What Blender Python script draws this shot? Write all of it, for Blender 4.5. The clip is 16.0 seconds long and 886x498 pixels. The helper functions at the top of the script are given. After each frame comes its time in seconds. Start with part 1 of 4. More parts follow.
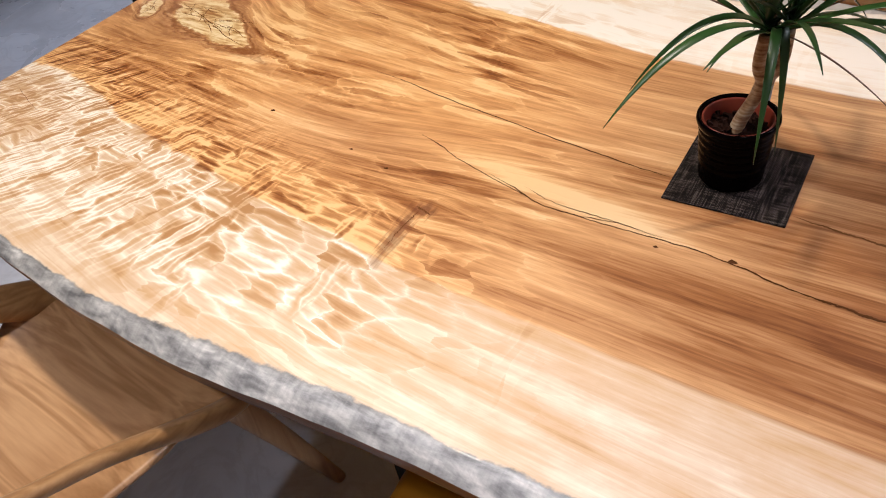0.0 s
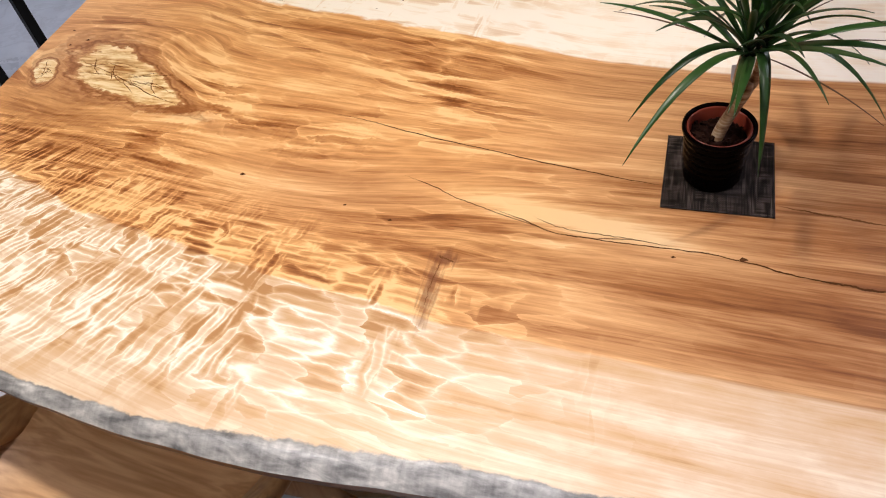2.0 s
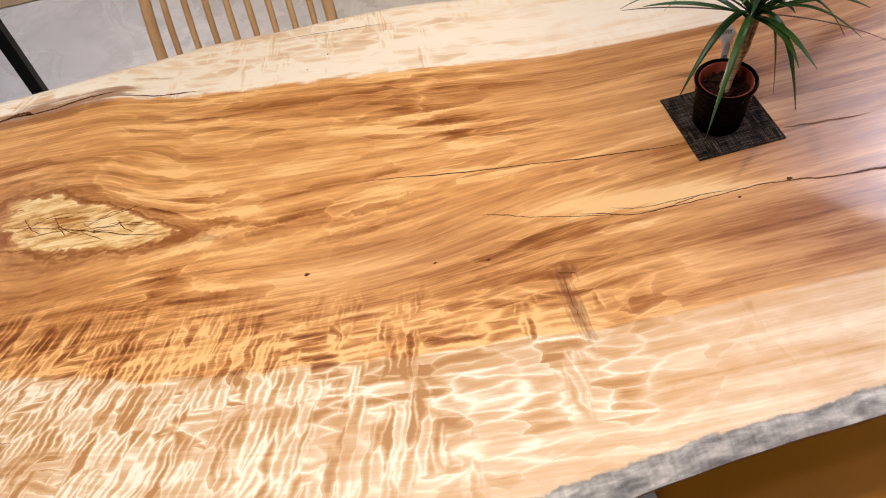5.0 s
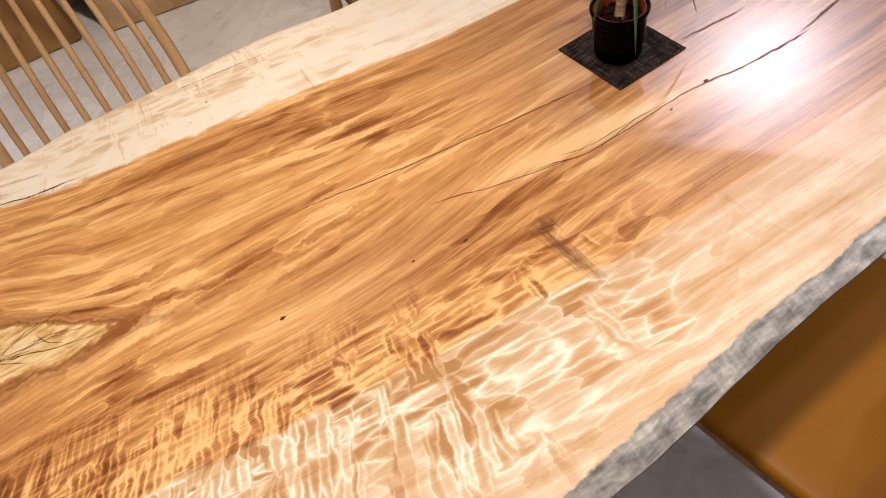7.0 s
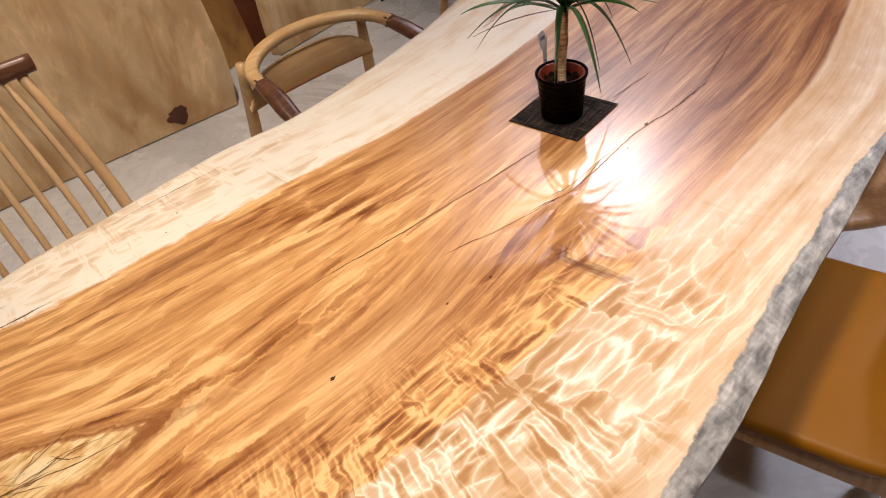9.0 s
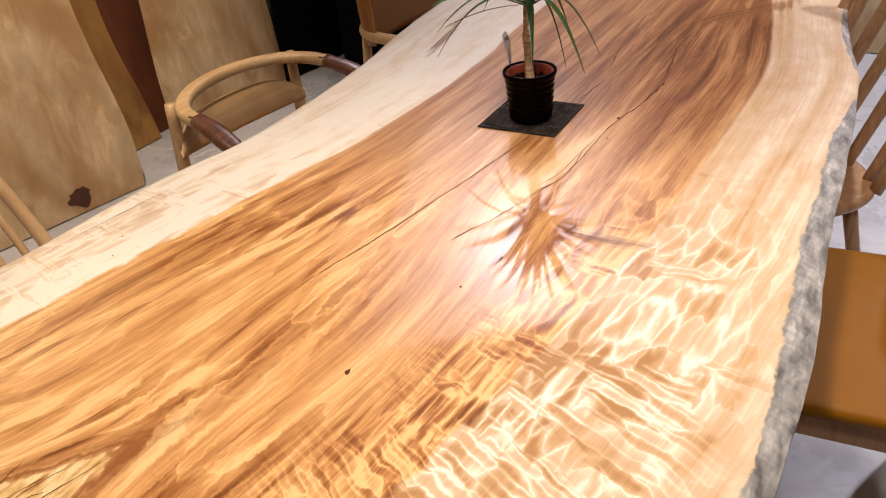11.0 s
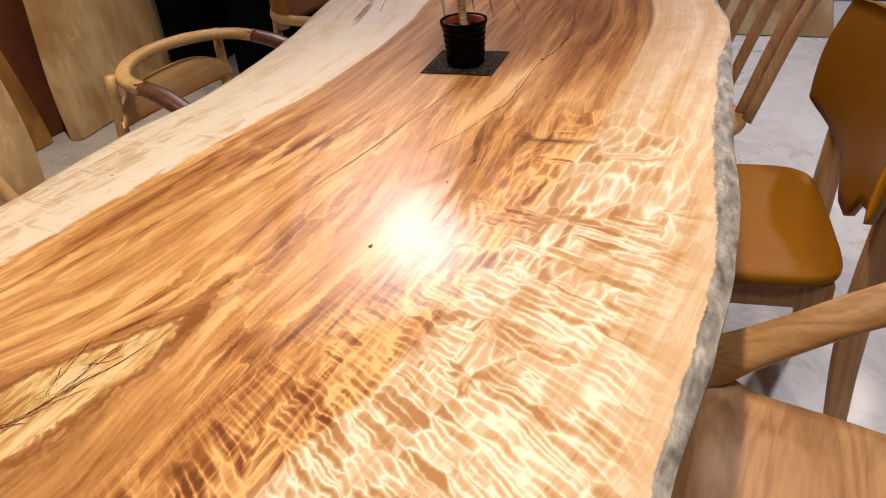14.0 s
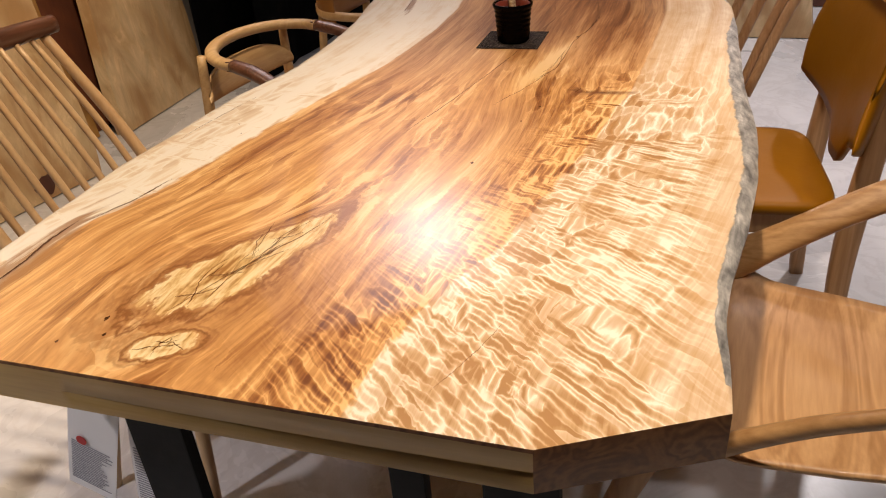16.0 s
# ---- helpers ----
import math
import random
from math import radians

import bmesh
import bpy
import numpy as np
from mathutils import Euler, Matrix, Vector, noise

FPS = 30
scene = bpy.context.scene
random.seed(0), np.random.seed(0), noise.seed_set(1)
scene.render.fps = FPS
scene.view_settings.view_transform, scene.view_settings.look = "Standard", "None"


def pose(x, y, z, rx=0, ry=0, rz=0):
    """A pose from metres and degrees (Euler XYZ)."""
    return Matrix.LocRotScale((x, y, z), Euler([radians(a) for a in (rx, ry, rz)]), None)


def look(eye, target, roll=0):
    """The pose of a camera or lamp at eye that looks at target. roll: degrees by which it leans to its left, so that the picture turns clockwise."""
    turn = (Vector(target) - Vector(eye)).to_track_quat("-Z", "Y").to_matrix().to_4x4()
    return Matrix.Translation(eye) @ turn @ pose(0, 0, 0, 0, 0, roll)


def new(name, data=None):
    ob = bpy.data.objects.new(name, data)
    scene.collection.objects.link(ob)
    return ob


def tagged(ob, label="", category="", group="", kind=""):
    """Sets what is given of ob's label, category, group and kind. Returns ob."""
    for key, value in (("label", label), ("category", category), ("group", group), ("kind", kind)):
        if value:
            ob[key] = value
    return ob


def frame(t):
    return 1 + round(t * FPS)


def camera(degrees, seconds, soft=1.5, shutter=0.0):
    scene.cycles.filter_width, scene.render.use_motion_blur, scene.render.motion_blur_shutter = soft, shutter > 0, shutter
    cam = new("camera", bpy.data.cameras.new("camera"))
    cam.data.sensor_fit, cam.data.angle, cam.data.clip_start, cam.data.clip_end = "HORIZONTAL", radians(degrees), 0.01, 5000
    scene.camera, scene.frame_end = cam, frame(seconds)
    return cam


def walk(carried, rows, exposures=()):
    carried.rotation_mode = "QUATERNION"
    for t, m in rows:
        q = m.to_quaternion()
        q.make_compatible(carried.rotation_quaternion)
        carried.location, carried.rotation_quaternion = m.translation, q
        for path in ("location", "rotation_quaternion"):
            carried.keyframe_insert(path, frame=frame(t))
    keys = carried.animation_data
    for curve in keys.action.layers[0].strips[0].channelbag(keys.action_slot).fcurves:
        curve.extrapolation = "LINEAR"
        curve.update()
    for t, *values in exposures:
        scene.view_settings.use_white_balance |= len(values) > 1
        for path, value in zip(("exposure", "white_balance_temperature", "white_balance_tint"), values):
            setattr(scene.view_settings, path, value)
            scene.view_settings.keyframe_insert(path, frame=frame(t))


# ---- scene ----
cam = camera(60.6, 16.0, soft=1.1)
PATH = [
    (0, (0.511, -0.597, 1.341), (-0.425, 0.547, -0.007), -10.4),
    (0.5, (0.452, -0.624, 1.378), (-0.38, 0.559, -0.004), -10.7),
    (1, (0.419, -0.643, 1.415), (-0.3, 0.576, 0.002), -10.2),
    (1.5, (0.366, -0.639, 1.445), (-0.262, 0.585, -0.007), -10.5),
    (2, (0.287, -0.625, 1.492), (-0.268, 0.585, -0.001), -11.2),
    (2.5, (0.239, -0.612, 1.545), (-0.238, 0.567, 0.002), -12.0),
    (3, (0.205, -0.601, 1.58), (-0.192, 0.558, -0.001), -12.8),
    (3.5, (0.111, -0.634, 1.581), (-0.184, 0.561, 0.004), -12.2),
    (4, (-0.018, -0.592, 1.652), (-0.181, 0.515, -0.005), -12.7),
    (4.2, (-0.075, -0.61, 1.65), (-0.17, 0.527, 0.008), -11.4),
    (6.3, (-0.35, -0.573, 1.584), (-0.005, 0.626, 0.021), -14.2),
    (6.5, (-0.373, -0.564, 1.575), (0.021, 0.629, 0.019), -14.6),
    (7, (-0.419, -0.555, 1.547), (0.103, 0.587, -0.009), -13.1),
    (7.5, (-0.475, -0.549, 1.525), (0.174, 0.59, 0.014), -11.3),
    (8, (-0.559, -0.536, 1.518), (0.229, 0.618, 0.086), -11.0),
    (8.5, (-0.669, -0.519, 1.5), (0.294, 0.608, 0.157), -9.2),
    (9, (-0.732, -0.491, 1.467), (0.345, 0.6, 0.182), -8.6),
    (9.2, (-0.742, -0.477, 1.444), (0.371, 0.597, 0.176), -8.5),
    (11.5, (-0.886, -0.347, 1.247), (0.564, 0.55, 0.201), -6.1),
    (12, (-0.919, -0.347, 1.23), (0.569, 0.498, 0.195), -5.9),
    (12.5, (-0.96, -0.326, 1.218), (0.552, 0.46, 0.172), -5.7),
    (13, (-1.015, -0.313, 1.212), (0.527, 0.409, 0.163), -5.3),
    (13.5, (-1.065, -0.304, 1.219), (0.493, 0.368, 0.161), -5.1),
    (14, (-1.13, -0.298, 1.223), (0.437, 0.346, 0.16), -5.0),
    (14.5, (-1.222, -0.293, 1.228), (0.352, 0.333, 0.164), -5.0),
    (15, (-1.318, -0.282, 1.234), (0.262, 0.338, 0.175), -5.2),
    (15.5, (-1.412, -0.251, 1.224), (0.185, 0.353, 0.183), -4.9),
    (16, (-1.492, -0.241, 1.231), (0.118, 0.366, 0.211), -4.8),
]
EXPOSURES = ((0.0, -0.02, 5580, 10), (4.2, -0.21, 5900, 10.5), (6.3, -0.27, 6200, 12), (8.0, -0.24, 6300, 12), (9.2, -0.12, 6200, 12), (11.3, -0.03, 6350, 13), (14.5, -0.15, 6900, 12.5), (16.0, -0.04, 7050, 12.5))
walk(cam, [(t, look(eye, target, roll)) for t, eye, target, roll in PATH], EXPOSURES)

# ---- light: a closed showroom, an inferred key spot and added fill spots ----
world = bpy.data.worlds.new("showroom_air")
world.use_nodes = True
world.node_tree.nodes["Background"].inputs["Color"].default_value = (1.0, 0.9, 0.82, 1)
world.node_tree.nodes["Background"].inputs["Strength"].default_value = 0.25
scene.world = world


def spot(at, target, watts, colour, cone=70, radius=0.06, blend=0.6):
    lamp = bpy.data.lights.new("unseen_spot", "SPOT")
    lamp.energy, lamp.color, lamp.spot_size, lamp.spot_blend, lamp.shadow_soft_size = watts, colour, radians(cone), blend, radius
    ob = new("unseen_spot", lamp)
    ob.matrix_world = look(at, target)
    return ob


WARM, NEUTRAL, COOL = (1.0, 0.82, 0.62), (1.0, 0.90, 0.83), (0.94, 0.93, 1.0)
spot((-0.50, 0.04, 2.75), (-0.52, 0.27, 0.7), 178, WARM, 74, 0.06, 0.9)
# Added fill for the right half of the table and the chairs beside it
spot((1.05, -0.45, 2.75), (0.92, -0.20, 0.7), 36, (1.0, 0.80, 0.72), 84, 0.10, 0.8)


def glow_disk(radius, watts):
    """One disc of the unseen lamp mirrored in the table: small ones its bright core, wide ones an added soft halo."""
    lamp = bpy.data.lights.new("reflected_glow", "AREA")
    lamp.shape, lamp.size, lamp.energy, lamp.color = "DISK", 2 * radius, watts, (1.0, 0.88, 0.92)
    lamp.spread = radians(60)
    ob = new("reflected_glow", lamp)
    ob.matrix_world = look((2.38 + 0.02 * radius, 1.24, 2.48 + 0.02 * radius), (1.0, 0.1, 0.7))


for radius, core in ((0.10, 3.2), (0.15, 4.0), (0.20, 4.0), (0.25, 3.8), (0.30, 3.4), (0.36, 3.0), (0.43, 2.5), (0.52, 2.0), (0.63, 1.5), (0.78, 1.2), (0.95, 0.9), (1.15, 0.7)):
    glow_disk(radius, 1.0 * core * radius ** 2)
# Fill behind the chairs, from the side that the chair-back shadow points to
spot((-0.90, -1.10, 2.75), (0.10, -0.65, 0.4), 74, NEUTRAL, 78)
# Narrow fill added to brighten the leather chair's back
spot((-0.25, -0.05, 2.75), (0.34, -0.66, 0.6), 74, NEUTRAL, 38, 0.06, 0.9)
# Fills added to brighten the standing slabs and the floor at both ends
spot((0.10, 1.05, 2.75), (0.15, 2.2, 0.75), 235, WARM, 78)
spot((-2.2, 1.5, 2.75), (-1.9, 1.2, 0.0), 170, COOL, 70)
spot((2.4, -1.1, 2.75), (2.3, -0.9, 0.0), 235, COOL, 100)


# ---- materials ----
class Tree:
    """A small builder for node materials."""

    def __init__(self, name):
        self.mat = bpy.data.materials.new(name)
        self.mat.use_nodes = True
        self.nt = self.mat.node_tree
        self.bsdf = self.nt.nodes["Principled BSDF"]

    def put(self, socket, value):
        if isinstance(value, bpy.types.NodeSocket):
            self.nt.links.new(value, socket)
        elif isinstance(value, tuple) and len(value) == 3 and socket.type == "RGBA":
            socket.default_value = (*value, 1)
        else:
            socket.default_value = value

    def node(self, kind, **props):
        n = self.nt.nodes.new(kind)
        for k, v in props.items():
            setattr(n, k, v)
        return n

    def math(self, op, a, b=0.0, c=0.0, clamp=False):
        n = self.node("ShaderNodeMath", operation=op, use_clamp=clamp)
        for i, v in enumerate((a, b, c)):
            self.put(n.inputs[i], v)
        return n.outputs[0]

    def scaled(self, vec, by, offset=(0, 0, 0)):
        n = self.node("ShaderNodeVectorMath", operation="MULTIPLY_ADD")
        self.put(n.inputs[0], vec)
        n.inputs[1].default_value, n.inputs[2].default_value = by, offset
        return n.outputs[0]

    def noise(self, vec, by=(1, 1, 1), detail=3.0, rough=0.55, distort=0.0, offset=(0, 0, 0)):
        n = self.node("ShaderNodeTexNoise")
        self.put(n.inputs["Vector"], self.scaled(vec, by, offset))
        n.inputs["Scale"].default_value = 1.0
        n.inputs["Detail"].default_value, n.inputs["Roughness"].default_value, n.inputs["Distortion"].default_value = detail, rough, distort
        return n.outputs[0]

    def step(self, v, lo, hi):
        n = self.node("ShaderNodeMapRange", interpolation_type="SMOOTHSTEP")
        self.put(n.inputs[0], v)
        n.inputs[1].default_value, n.inputs[2].default_value = lo, hi
        return n.outputs[0]

    def ramp(self, v, *stops):
        n = self.node("ShaderNodeValToRGB")
        self.put(n.inputs[0], v)
        el = n.color_ramp.elements
        while len(el) < len(stops):
            el.new(0.5)
        for e, (p, c) in zip(el, stops):
            e.position, e.color = p, (*c, 1)
        return n.outputs[0]

    def mix(self, f, a, b, how="MIX"):
        n = self.node("ShaderNodeMix", data_type="RGBA", blend_type=how)
        self.put(n.inputs[0], f)
        self.put(n.inputs[6], a)
        self.put(n.inputs[7], b)
        return n.outputs[2]

    def bump(self, height, strength, distance=0.002):
        n = self.node("ShaderNodeBump")
        self.put(n.inputs["Height"], height)
        n.inputs["Strength"].default_value, n.inputs["Distance"].default_value = strength, distance
        return n.outputs[0]

    def attr(self, name):
        n = self.node("ShaderNodeAttribute", attribute_name=name)
        return n.outputs["Vector"]

    def split(self, vec):
        n = self.node("ShaderNodeSeparateXYZ")
        self.put(n.inputs[0], vec)
        return n.outputs

    def local(self):
        return self.node("ShaderNodeTexCoord").outputs["Object"]

    def done(self, **inputs):
        for k, v in inputs.items():
            self.put(self.bsdf.inputs[k.replace("_", " ")], v)
        return self.mat


def grained(name, dark, light, along="x", fine=160, coarse=18, rough=0.4, coat=0.0, cathedral=0.6):
    """Solid wood with grain along one local axis."""
    T = Tree(name)
    p = T.local()
    q = {"x": (0.06, 1, 1), "y": (1, 0.06, 1), "z": (1, 1, 0.06)}[along]
    rnd = T.node("ShaderNodeObjectInfo").outputs["Random"]
    shift = T.node("ShaderNodeVectorMath", operation="ADD")
    T.put(shift.inputs[0], p)
    cmb = T.node("ShaderNodeCombineXYZ")
    for i in range(3):
        T.put(cmb.inputs[i], T.math("MULTIPLY", rnd, 3.0 + i))
    T.put(shift.inputs[1], cmb.outputs[0])
    p = shift.outputs[0]
    big = T.noise(p, tuple(coarse * k for k in q), 3, 0.5, 0.8)
    rings = T.math("SINE", T.math("MULTIPLY", big, 46.0))
    rings = T.math("MULTIPLY_ADD", rings, 0.5 * cathedral, 0.5)
    hair = T.noise(p, tuple(fine * k for k in q), 3, 0.6)
    v = T.math("ADD", T.math("MULTIPLY", rings, 0.45), T.math("MULTIPLY", hair, 0.55))
    col = T.ramp(v, (0.25, dark), (0.75, light))
    blot = T.noise(p, (4, 4, 4), 2)
    col = T.mix(T.step(blot, 0.35, 0.75), col, T.mix(1.0, col, (0.82, 0.76, 0.7), "MULTIPLY"))
    return T.done(Base_Color=col, Roughness=T.math("MULTIPLY_ADD", hair, 0.2, rough - 0.1), Coat_Weight=coat, Coat_Roughness=0.2,
                  Normal=T.bump(hair, 0.15, 0.0008))


def plain(name, colour, rough, metal=0.0, spec=0.5, wear=0.12, size=30, coat=0.0, relief=0.1):
    T = Tree(name)
    p = T.local()
    n1, n2 = T.noise(p, (size, size, size), 4), T.noise(p, (size * 7, size * 7, size * 7), 2)
    col = T.mix(T.math("MULTIPLY", n1, wear * 2), colour, tuple(c * 0.6 for c in colour))
    return T.done(Base_Color=col, Roughness=T.math("MULTIPLY_ADD", n1, 0.15, rough - 0.07), Metallic=metal, Specular_IOR_Level=spec,
                  Coat_Weight=coat, Coat_Roughness=0.05, Normal=T.bump(n2, relief, 0.0006))


def slab_wood():
    """The figured live-edge slab: heartwood, sapwood, quilted figure, knots and weathered wane, from fields stored on the mesh."""
    T = Tree("figured_slab_wood")
    g = T.attr("grain")
    heart_d, burl, fig = T.split(T.attr("field_a"))[:3]
    knot, wane, stain = T.split(T.attr("field_b"))[:3]
    sep = T.split(g)
    tone, sap_tone, curl = T.split(T.attr("field_c"))[:3]
    place = T.local()
    mul, add = (lambda a, b: T.math("MULTIPLY", a, b)), (lambda a, b: T.math("ADD", a, b))

    def swing(v, amount):
        return T.math("MULTIPLY_ADD", v, amount, -0.5 * amount)

    def vec(x, y):
        n = T.node("ShaderNodeCombineXYZ")
        T.put(n.inputs[0], x)
        T.put(n.inputs[1], y)
        return n.outputs[0]

    def cells(v, ragged=0.95):
        """Distance to the nearest cell border, and a chance value for each cell."""
        edge = T.node("ShaderNodeTexVoronoi", voronoi_dimensions="2D", feature="DISTANCE_TO_EDGE")
        body = T.node("ShaderNodeTexVoronoi", voronoi_dimensions="2D", feature="F1")
        for n in (edge, body):
            T.put(n.inputs["Vector"], v)
            n.inputs["Scale"].default_value, n.inputs["Randomness"].default_value = 1.0, ragged
        return edge.outputs["Distance"], T.split(body.outputs["Color"])[0]

    streak = T.noise(g, (1.0, 13, 0), 4, 0.55, 0.4)
    bands = T.noise(g, (2.0, 62, 0), 5, 0.62, 0.3, (7, 3, 0))
    hair = T.noise(g, (6, 260, 0), 3, 0.6)
    wob = T.noise(g, (15, 30, 0), 4, 0.6, 0.3, (3, 9, 0))
    fine = T.noise(g, (55, 130, 0), 3, 0.6, 0.0, (1, 6, 0))
    # quilt: rounded cells along the grain with a bright web of painted sheen between them, and columns of narrow teeth
    # across it
    warp_x, warp_y = T.noise(g, (9, 22, 0), 2, 0.5, 0.2, (2, 2, 0)), T.noise(g, (9, 22, 0), 2, 0.5, 0.2, (8, 5, 0))
    sx, sy = sep[2], sep[1]
    teeth_n = T.noise(vec(mul(sx, 80.0), mul(sy, 6.0)), (1, 1, 0), 2, 0.5, 0.2)
    columns = T.step(add(T.noise(vec(mul(sx, 10.0), mul(sy, 5.0)), (1, 1, 0), 3, 0.6, 0.3, (6, 1, 0)), mul(curl, 0.14)), 0.53, 0.60)
    push = mul(swing(teeth_n, 1.1), T.math("MULTIPLY_ADD", columns, 0.9, 0.10))
    quilt = vec(add(mul(sep[0], 15.0), add(swing(warp_x, 1.5), swing(fine, 0.30))), add(add(mul(sy, 54.0), swing(warp_y, 1.5)), add(push, swing(fine, 0.35))))
    edge_a, body_a = cells(quilt)
    comb = vec(add(mul(sx, 78.0), add(swing(warp_x, 1.6), swing(fine, 0.3))), add(mul(sy, 14.0), swing(warp_y, 1.2)))
    edge_b, body_b = cells(comb, 1.0)
    soft = T.noise(g, (7, 20, 0), 2, 0.5, 0.0, (8, 8, 0))
    strong = T.step(soft, 0.34, 0.60)
    # The figure's view-dependent sheen is put into the colour as pale cell borders
    sheen_a = T.math("POWER", T.math("SUBTRACT", 1.0, mul(edge_a, 2.3), clamp=True), 2.2)
    sheen_b = T.math("POWER", T.math("SUBTRACT", 1.0, mul(edge_b, 2.4), clamp=True), 2.1)
    line_a = T.step(edge_a, 0.11, 0.02)
    body_mix = T.node("ShaderNodeMix", data_type="FLOAT")
    for i, v in ((0, columns), (2, body_a), (3, body_b)):
        T.put(body_mix.inputs[i], v)
    sheen_mix = T.node("ShaderNodeMix", data_type="FLOAT")
    for i, v in ((0, columns), (2, add(mul(sheen_a, 0.90), mul(line_a, 0.06))), (3, sheen_b)):
        T.put(sheen_mix.inputs[i], v)
    body, sheen = body_mix.outputs[0], mul(sheen_mix.outputs[0], T.math("MULTIPLY_ADD", strong, 0.72, 0.28))
    # long flat flakes for the heartwood away from its border
    flake_w = vec(add(mul(sep[0], 9.0), swing(warp_x, 1.6)), add(mul(sy, 72.0), add(swing(warp_y, 2.0), mul(push, 0.5))))
    edge_c, body_c = cells(flake_w)
    flake = T.noise(vec(sep[0], add(sy, mul(push, 0.006))), (8, 54, 0), 4, 0.6, 0.3)
    rings = T.math("SUBTRACT", 1.0, T.math("POWER", T.math("ABSOLUTE", T.math("SINE", T.math("MULTIPLY_ADD", streak, 70.0, mul(bands, 8.0)))), 0.5))
    # heartwood against sapwood
    shake = T.math("MULTIPLY_ADD", fig, 0.026, 0.006)
    edge = add(heart_d, mul(swing(wob, 1.0), shake))
    edge = add(add(edge, swing(bands, 0.010)), mul(mul(push, 0.010), fig))
    heart = T.step(edge, -0.004, 0.005)
    nearby = mul(T.step(heart_d, 0.16, 0.03), T.step(T.split(place)[1], 0.32, 0.20))
    flow = T.step(T.noise(g, (2.6, 8, 0), 2, 0.5, 0.4, (5, 0, 0)), 0.40, 0.62)
    hv = add(add(0.50, swing(streak, 0.95)), add(swing(bands, 0.72), swing(hair, 0.44)))
    flowing = T.noise(g, (2.6, 30, 0), 4, 0.6, 0.9, (9, 4, 0))
    hv = add(add(hv, tone), mul(swing(flowing, 0.85), T.math("SUBTRACT", 1.0, fig)))
    far_flakes = add(swing(flake, 1.6), add(swing(body_c, 0.50), mul(T.step(edge_c, 0.16, 0.0), 0.16)))
    near_quilt = add(swing(body, 0.58), add(mul(mul(sheen, 0.74), fig), swing(flake, 1.1)))
    hv = add(hv, mul(fig, add(mul(near_quilt, nearby), mul(mul(far_flakes, T.math("MULTIPLY_ADD", flow, 0.65, 0.35)), T.math("SUBTRACT", 1.0, nearby)))))
    hv = add(hv, T.math("MULTIPLY_ADD", mul(fig, nearby), -0.13, mul(rings, -0.08)))
    hcol = T.ramp(hv, (0.06, (0.17, 0.055, 0.014)), (0.26, (0.34, 0.140, 0.044)), (0.45, (0.53, 0.276, 0.112)), (0.62, (0.69, 0.390, 0.172)), (0.86, (0.87, 0.615, 0.335)))
    # Warm lamp light on the left heartwood, painted in as an orange tint
    hcol = T.mix(mul(fig, 0.8), hcol, T.mix(1.0, hcol, (1.04, 0.945, 0.72), "MULTIPLY"))
    sv = add(add(0.515, swing(streak, 0.80)), add(swing(bands, 0.55), swing(hair, 0.26)))
    farside = T.step(T.split(place)[1], 0.35, 0.45)
    sv = add(sv, mul(fig, add(mul(add(swing(body, 0.54), -0.17), T.math("MULTIPLY_ADD", farside, -0.15, 1.0)), mul(mul(sheen, 0.74), fig))))
    sv = add(sv, T.math("MULTIPLY_ADD", rings, -0.05, add(sap_tone, mul(swing(wob, 0.50), T.math("SUBTRACT", 1.0, fig)))))
    scol = T.ramp(sv, (0.14, (0.46, 0.240, 0.090)), (0.34, (0.635, 0.405, 0.208)), (0.54, (0.725, 0.535, 0.352)), (0.74, (0.88, 0.75, 0.57)), (0.92, (0.97, 0.91, 0.79)))
    col = T.mix(heart, scol, hcol)
    # burl eyes: pale spalted wood inside, a dark swirl about them
    bn = add(add(burl, swing(T.noise(place, (16, 30, 0), 3, 0.6, 0.4), 1.0)), swing(T.noise(place, (70, 120, 0), 3, 0.6), 0.30))
    rim = mul(T.step(bn, 0.86, 1.0), T.step(bn, 1.75, 1.02))
    whorl = T.math("MULTIPLY_ADD", T.math("SINE", mul(bn, 24.0)), 0.25, 0.65)
    col = T.mix(mul(rim, whorl), col, (0.26, 0.088, 0.020))
    pale = add(T.noise(place, (11, 34, 0), 4, 0.62, 1.2), swing(T.noise(place, (20, 160, 0), 3, 0.6, 0.6), 0.45))
    pale = T.ramp(pale, (0.30, (0.42, 0.195, 0.05)), (0.44, (0.72, 0.47, 0.195)), (0.55, (0.86, 0.675, 0.37)), (0.72, (0.92, 0.79, 0.51)))
    col = T.mix(T.step(bn, 0.97, 0.88), col, pale)
    # knot with its torn tail, and stains
    tear = T.noise(place, (150, 14, 0), 3, 0.6, 0.3)
    kmask = T.step(add(knot, add(swing(wob, 0.9), swing(tear, 2.4))), 1.30, 0.30)
    col = T.mix(mul(kmask, 0.68), col, (0.17, 0.055, 0.022))
    col = T.mix(mul(T.step(add(stain, add(swing(bands, 2.6), swing(wob, 1.6))), 1.25, 0.55), 0.80), col, (0.29, 0.115, 0.034))
    # weathered grey wane, blotched across the grain, with a dark inner line
    wn = add(wane, swing(T.noise(g, (26, 30, 0), 4, 0.62), 0.40))
    blot = add(T.noise(place, (20, 60, 0), 5, 0.62, 0.3), swing(T.noise(place, (130, 12, 0), 3, 0.6, 0.3), 0.20))
    gcol = T.ramp(blot, (0.28, (0.085, 0.085, 0.088)), (0.42, (0.24, 0.238, 0.236)), (0.55, (0.40, 0.395, 0.385)), (0.70, (0.66, 0.64, 0.61)))
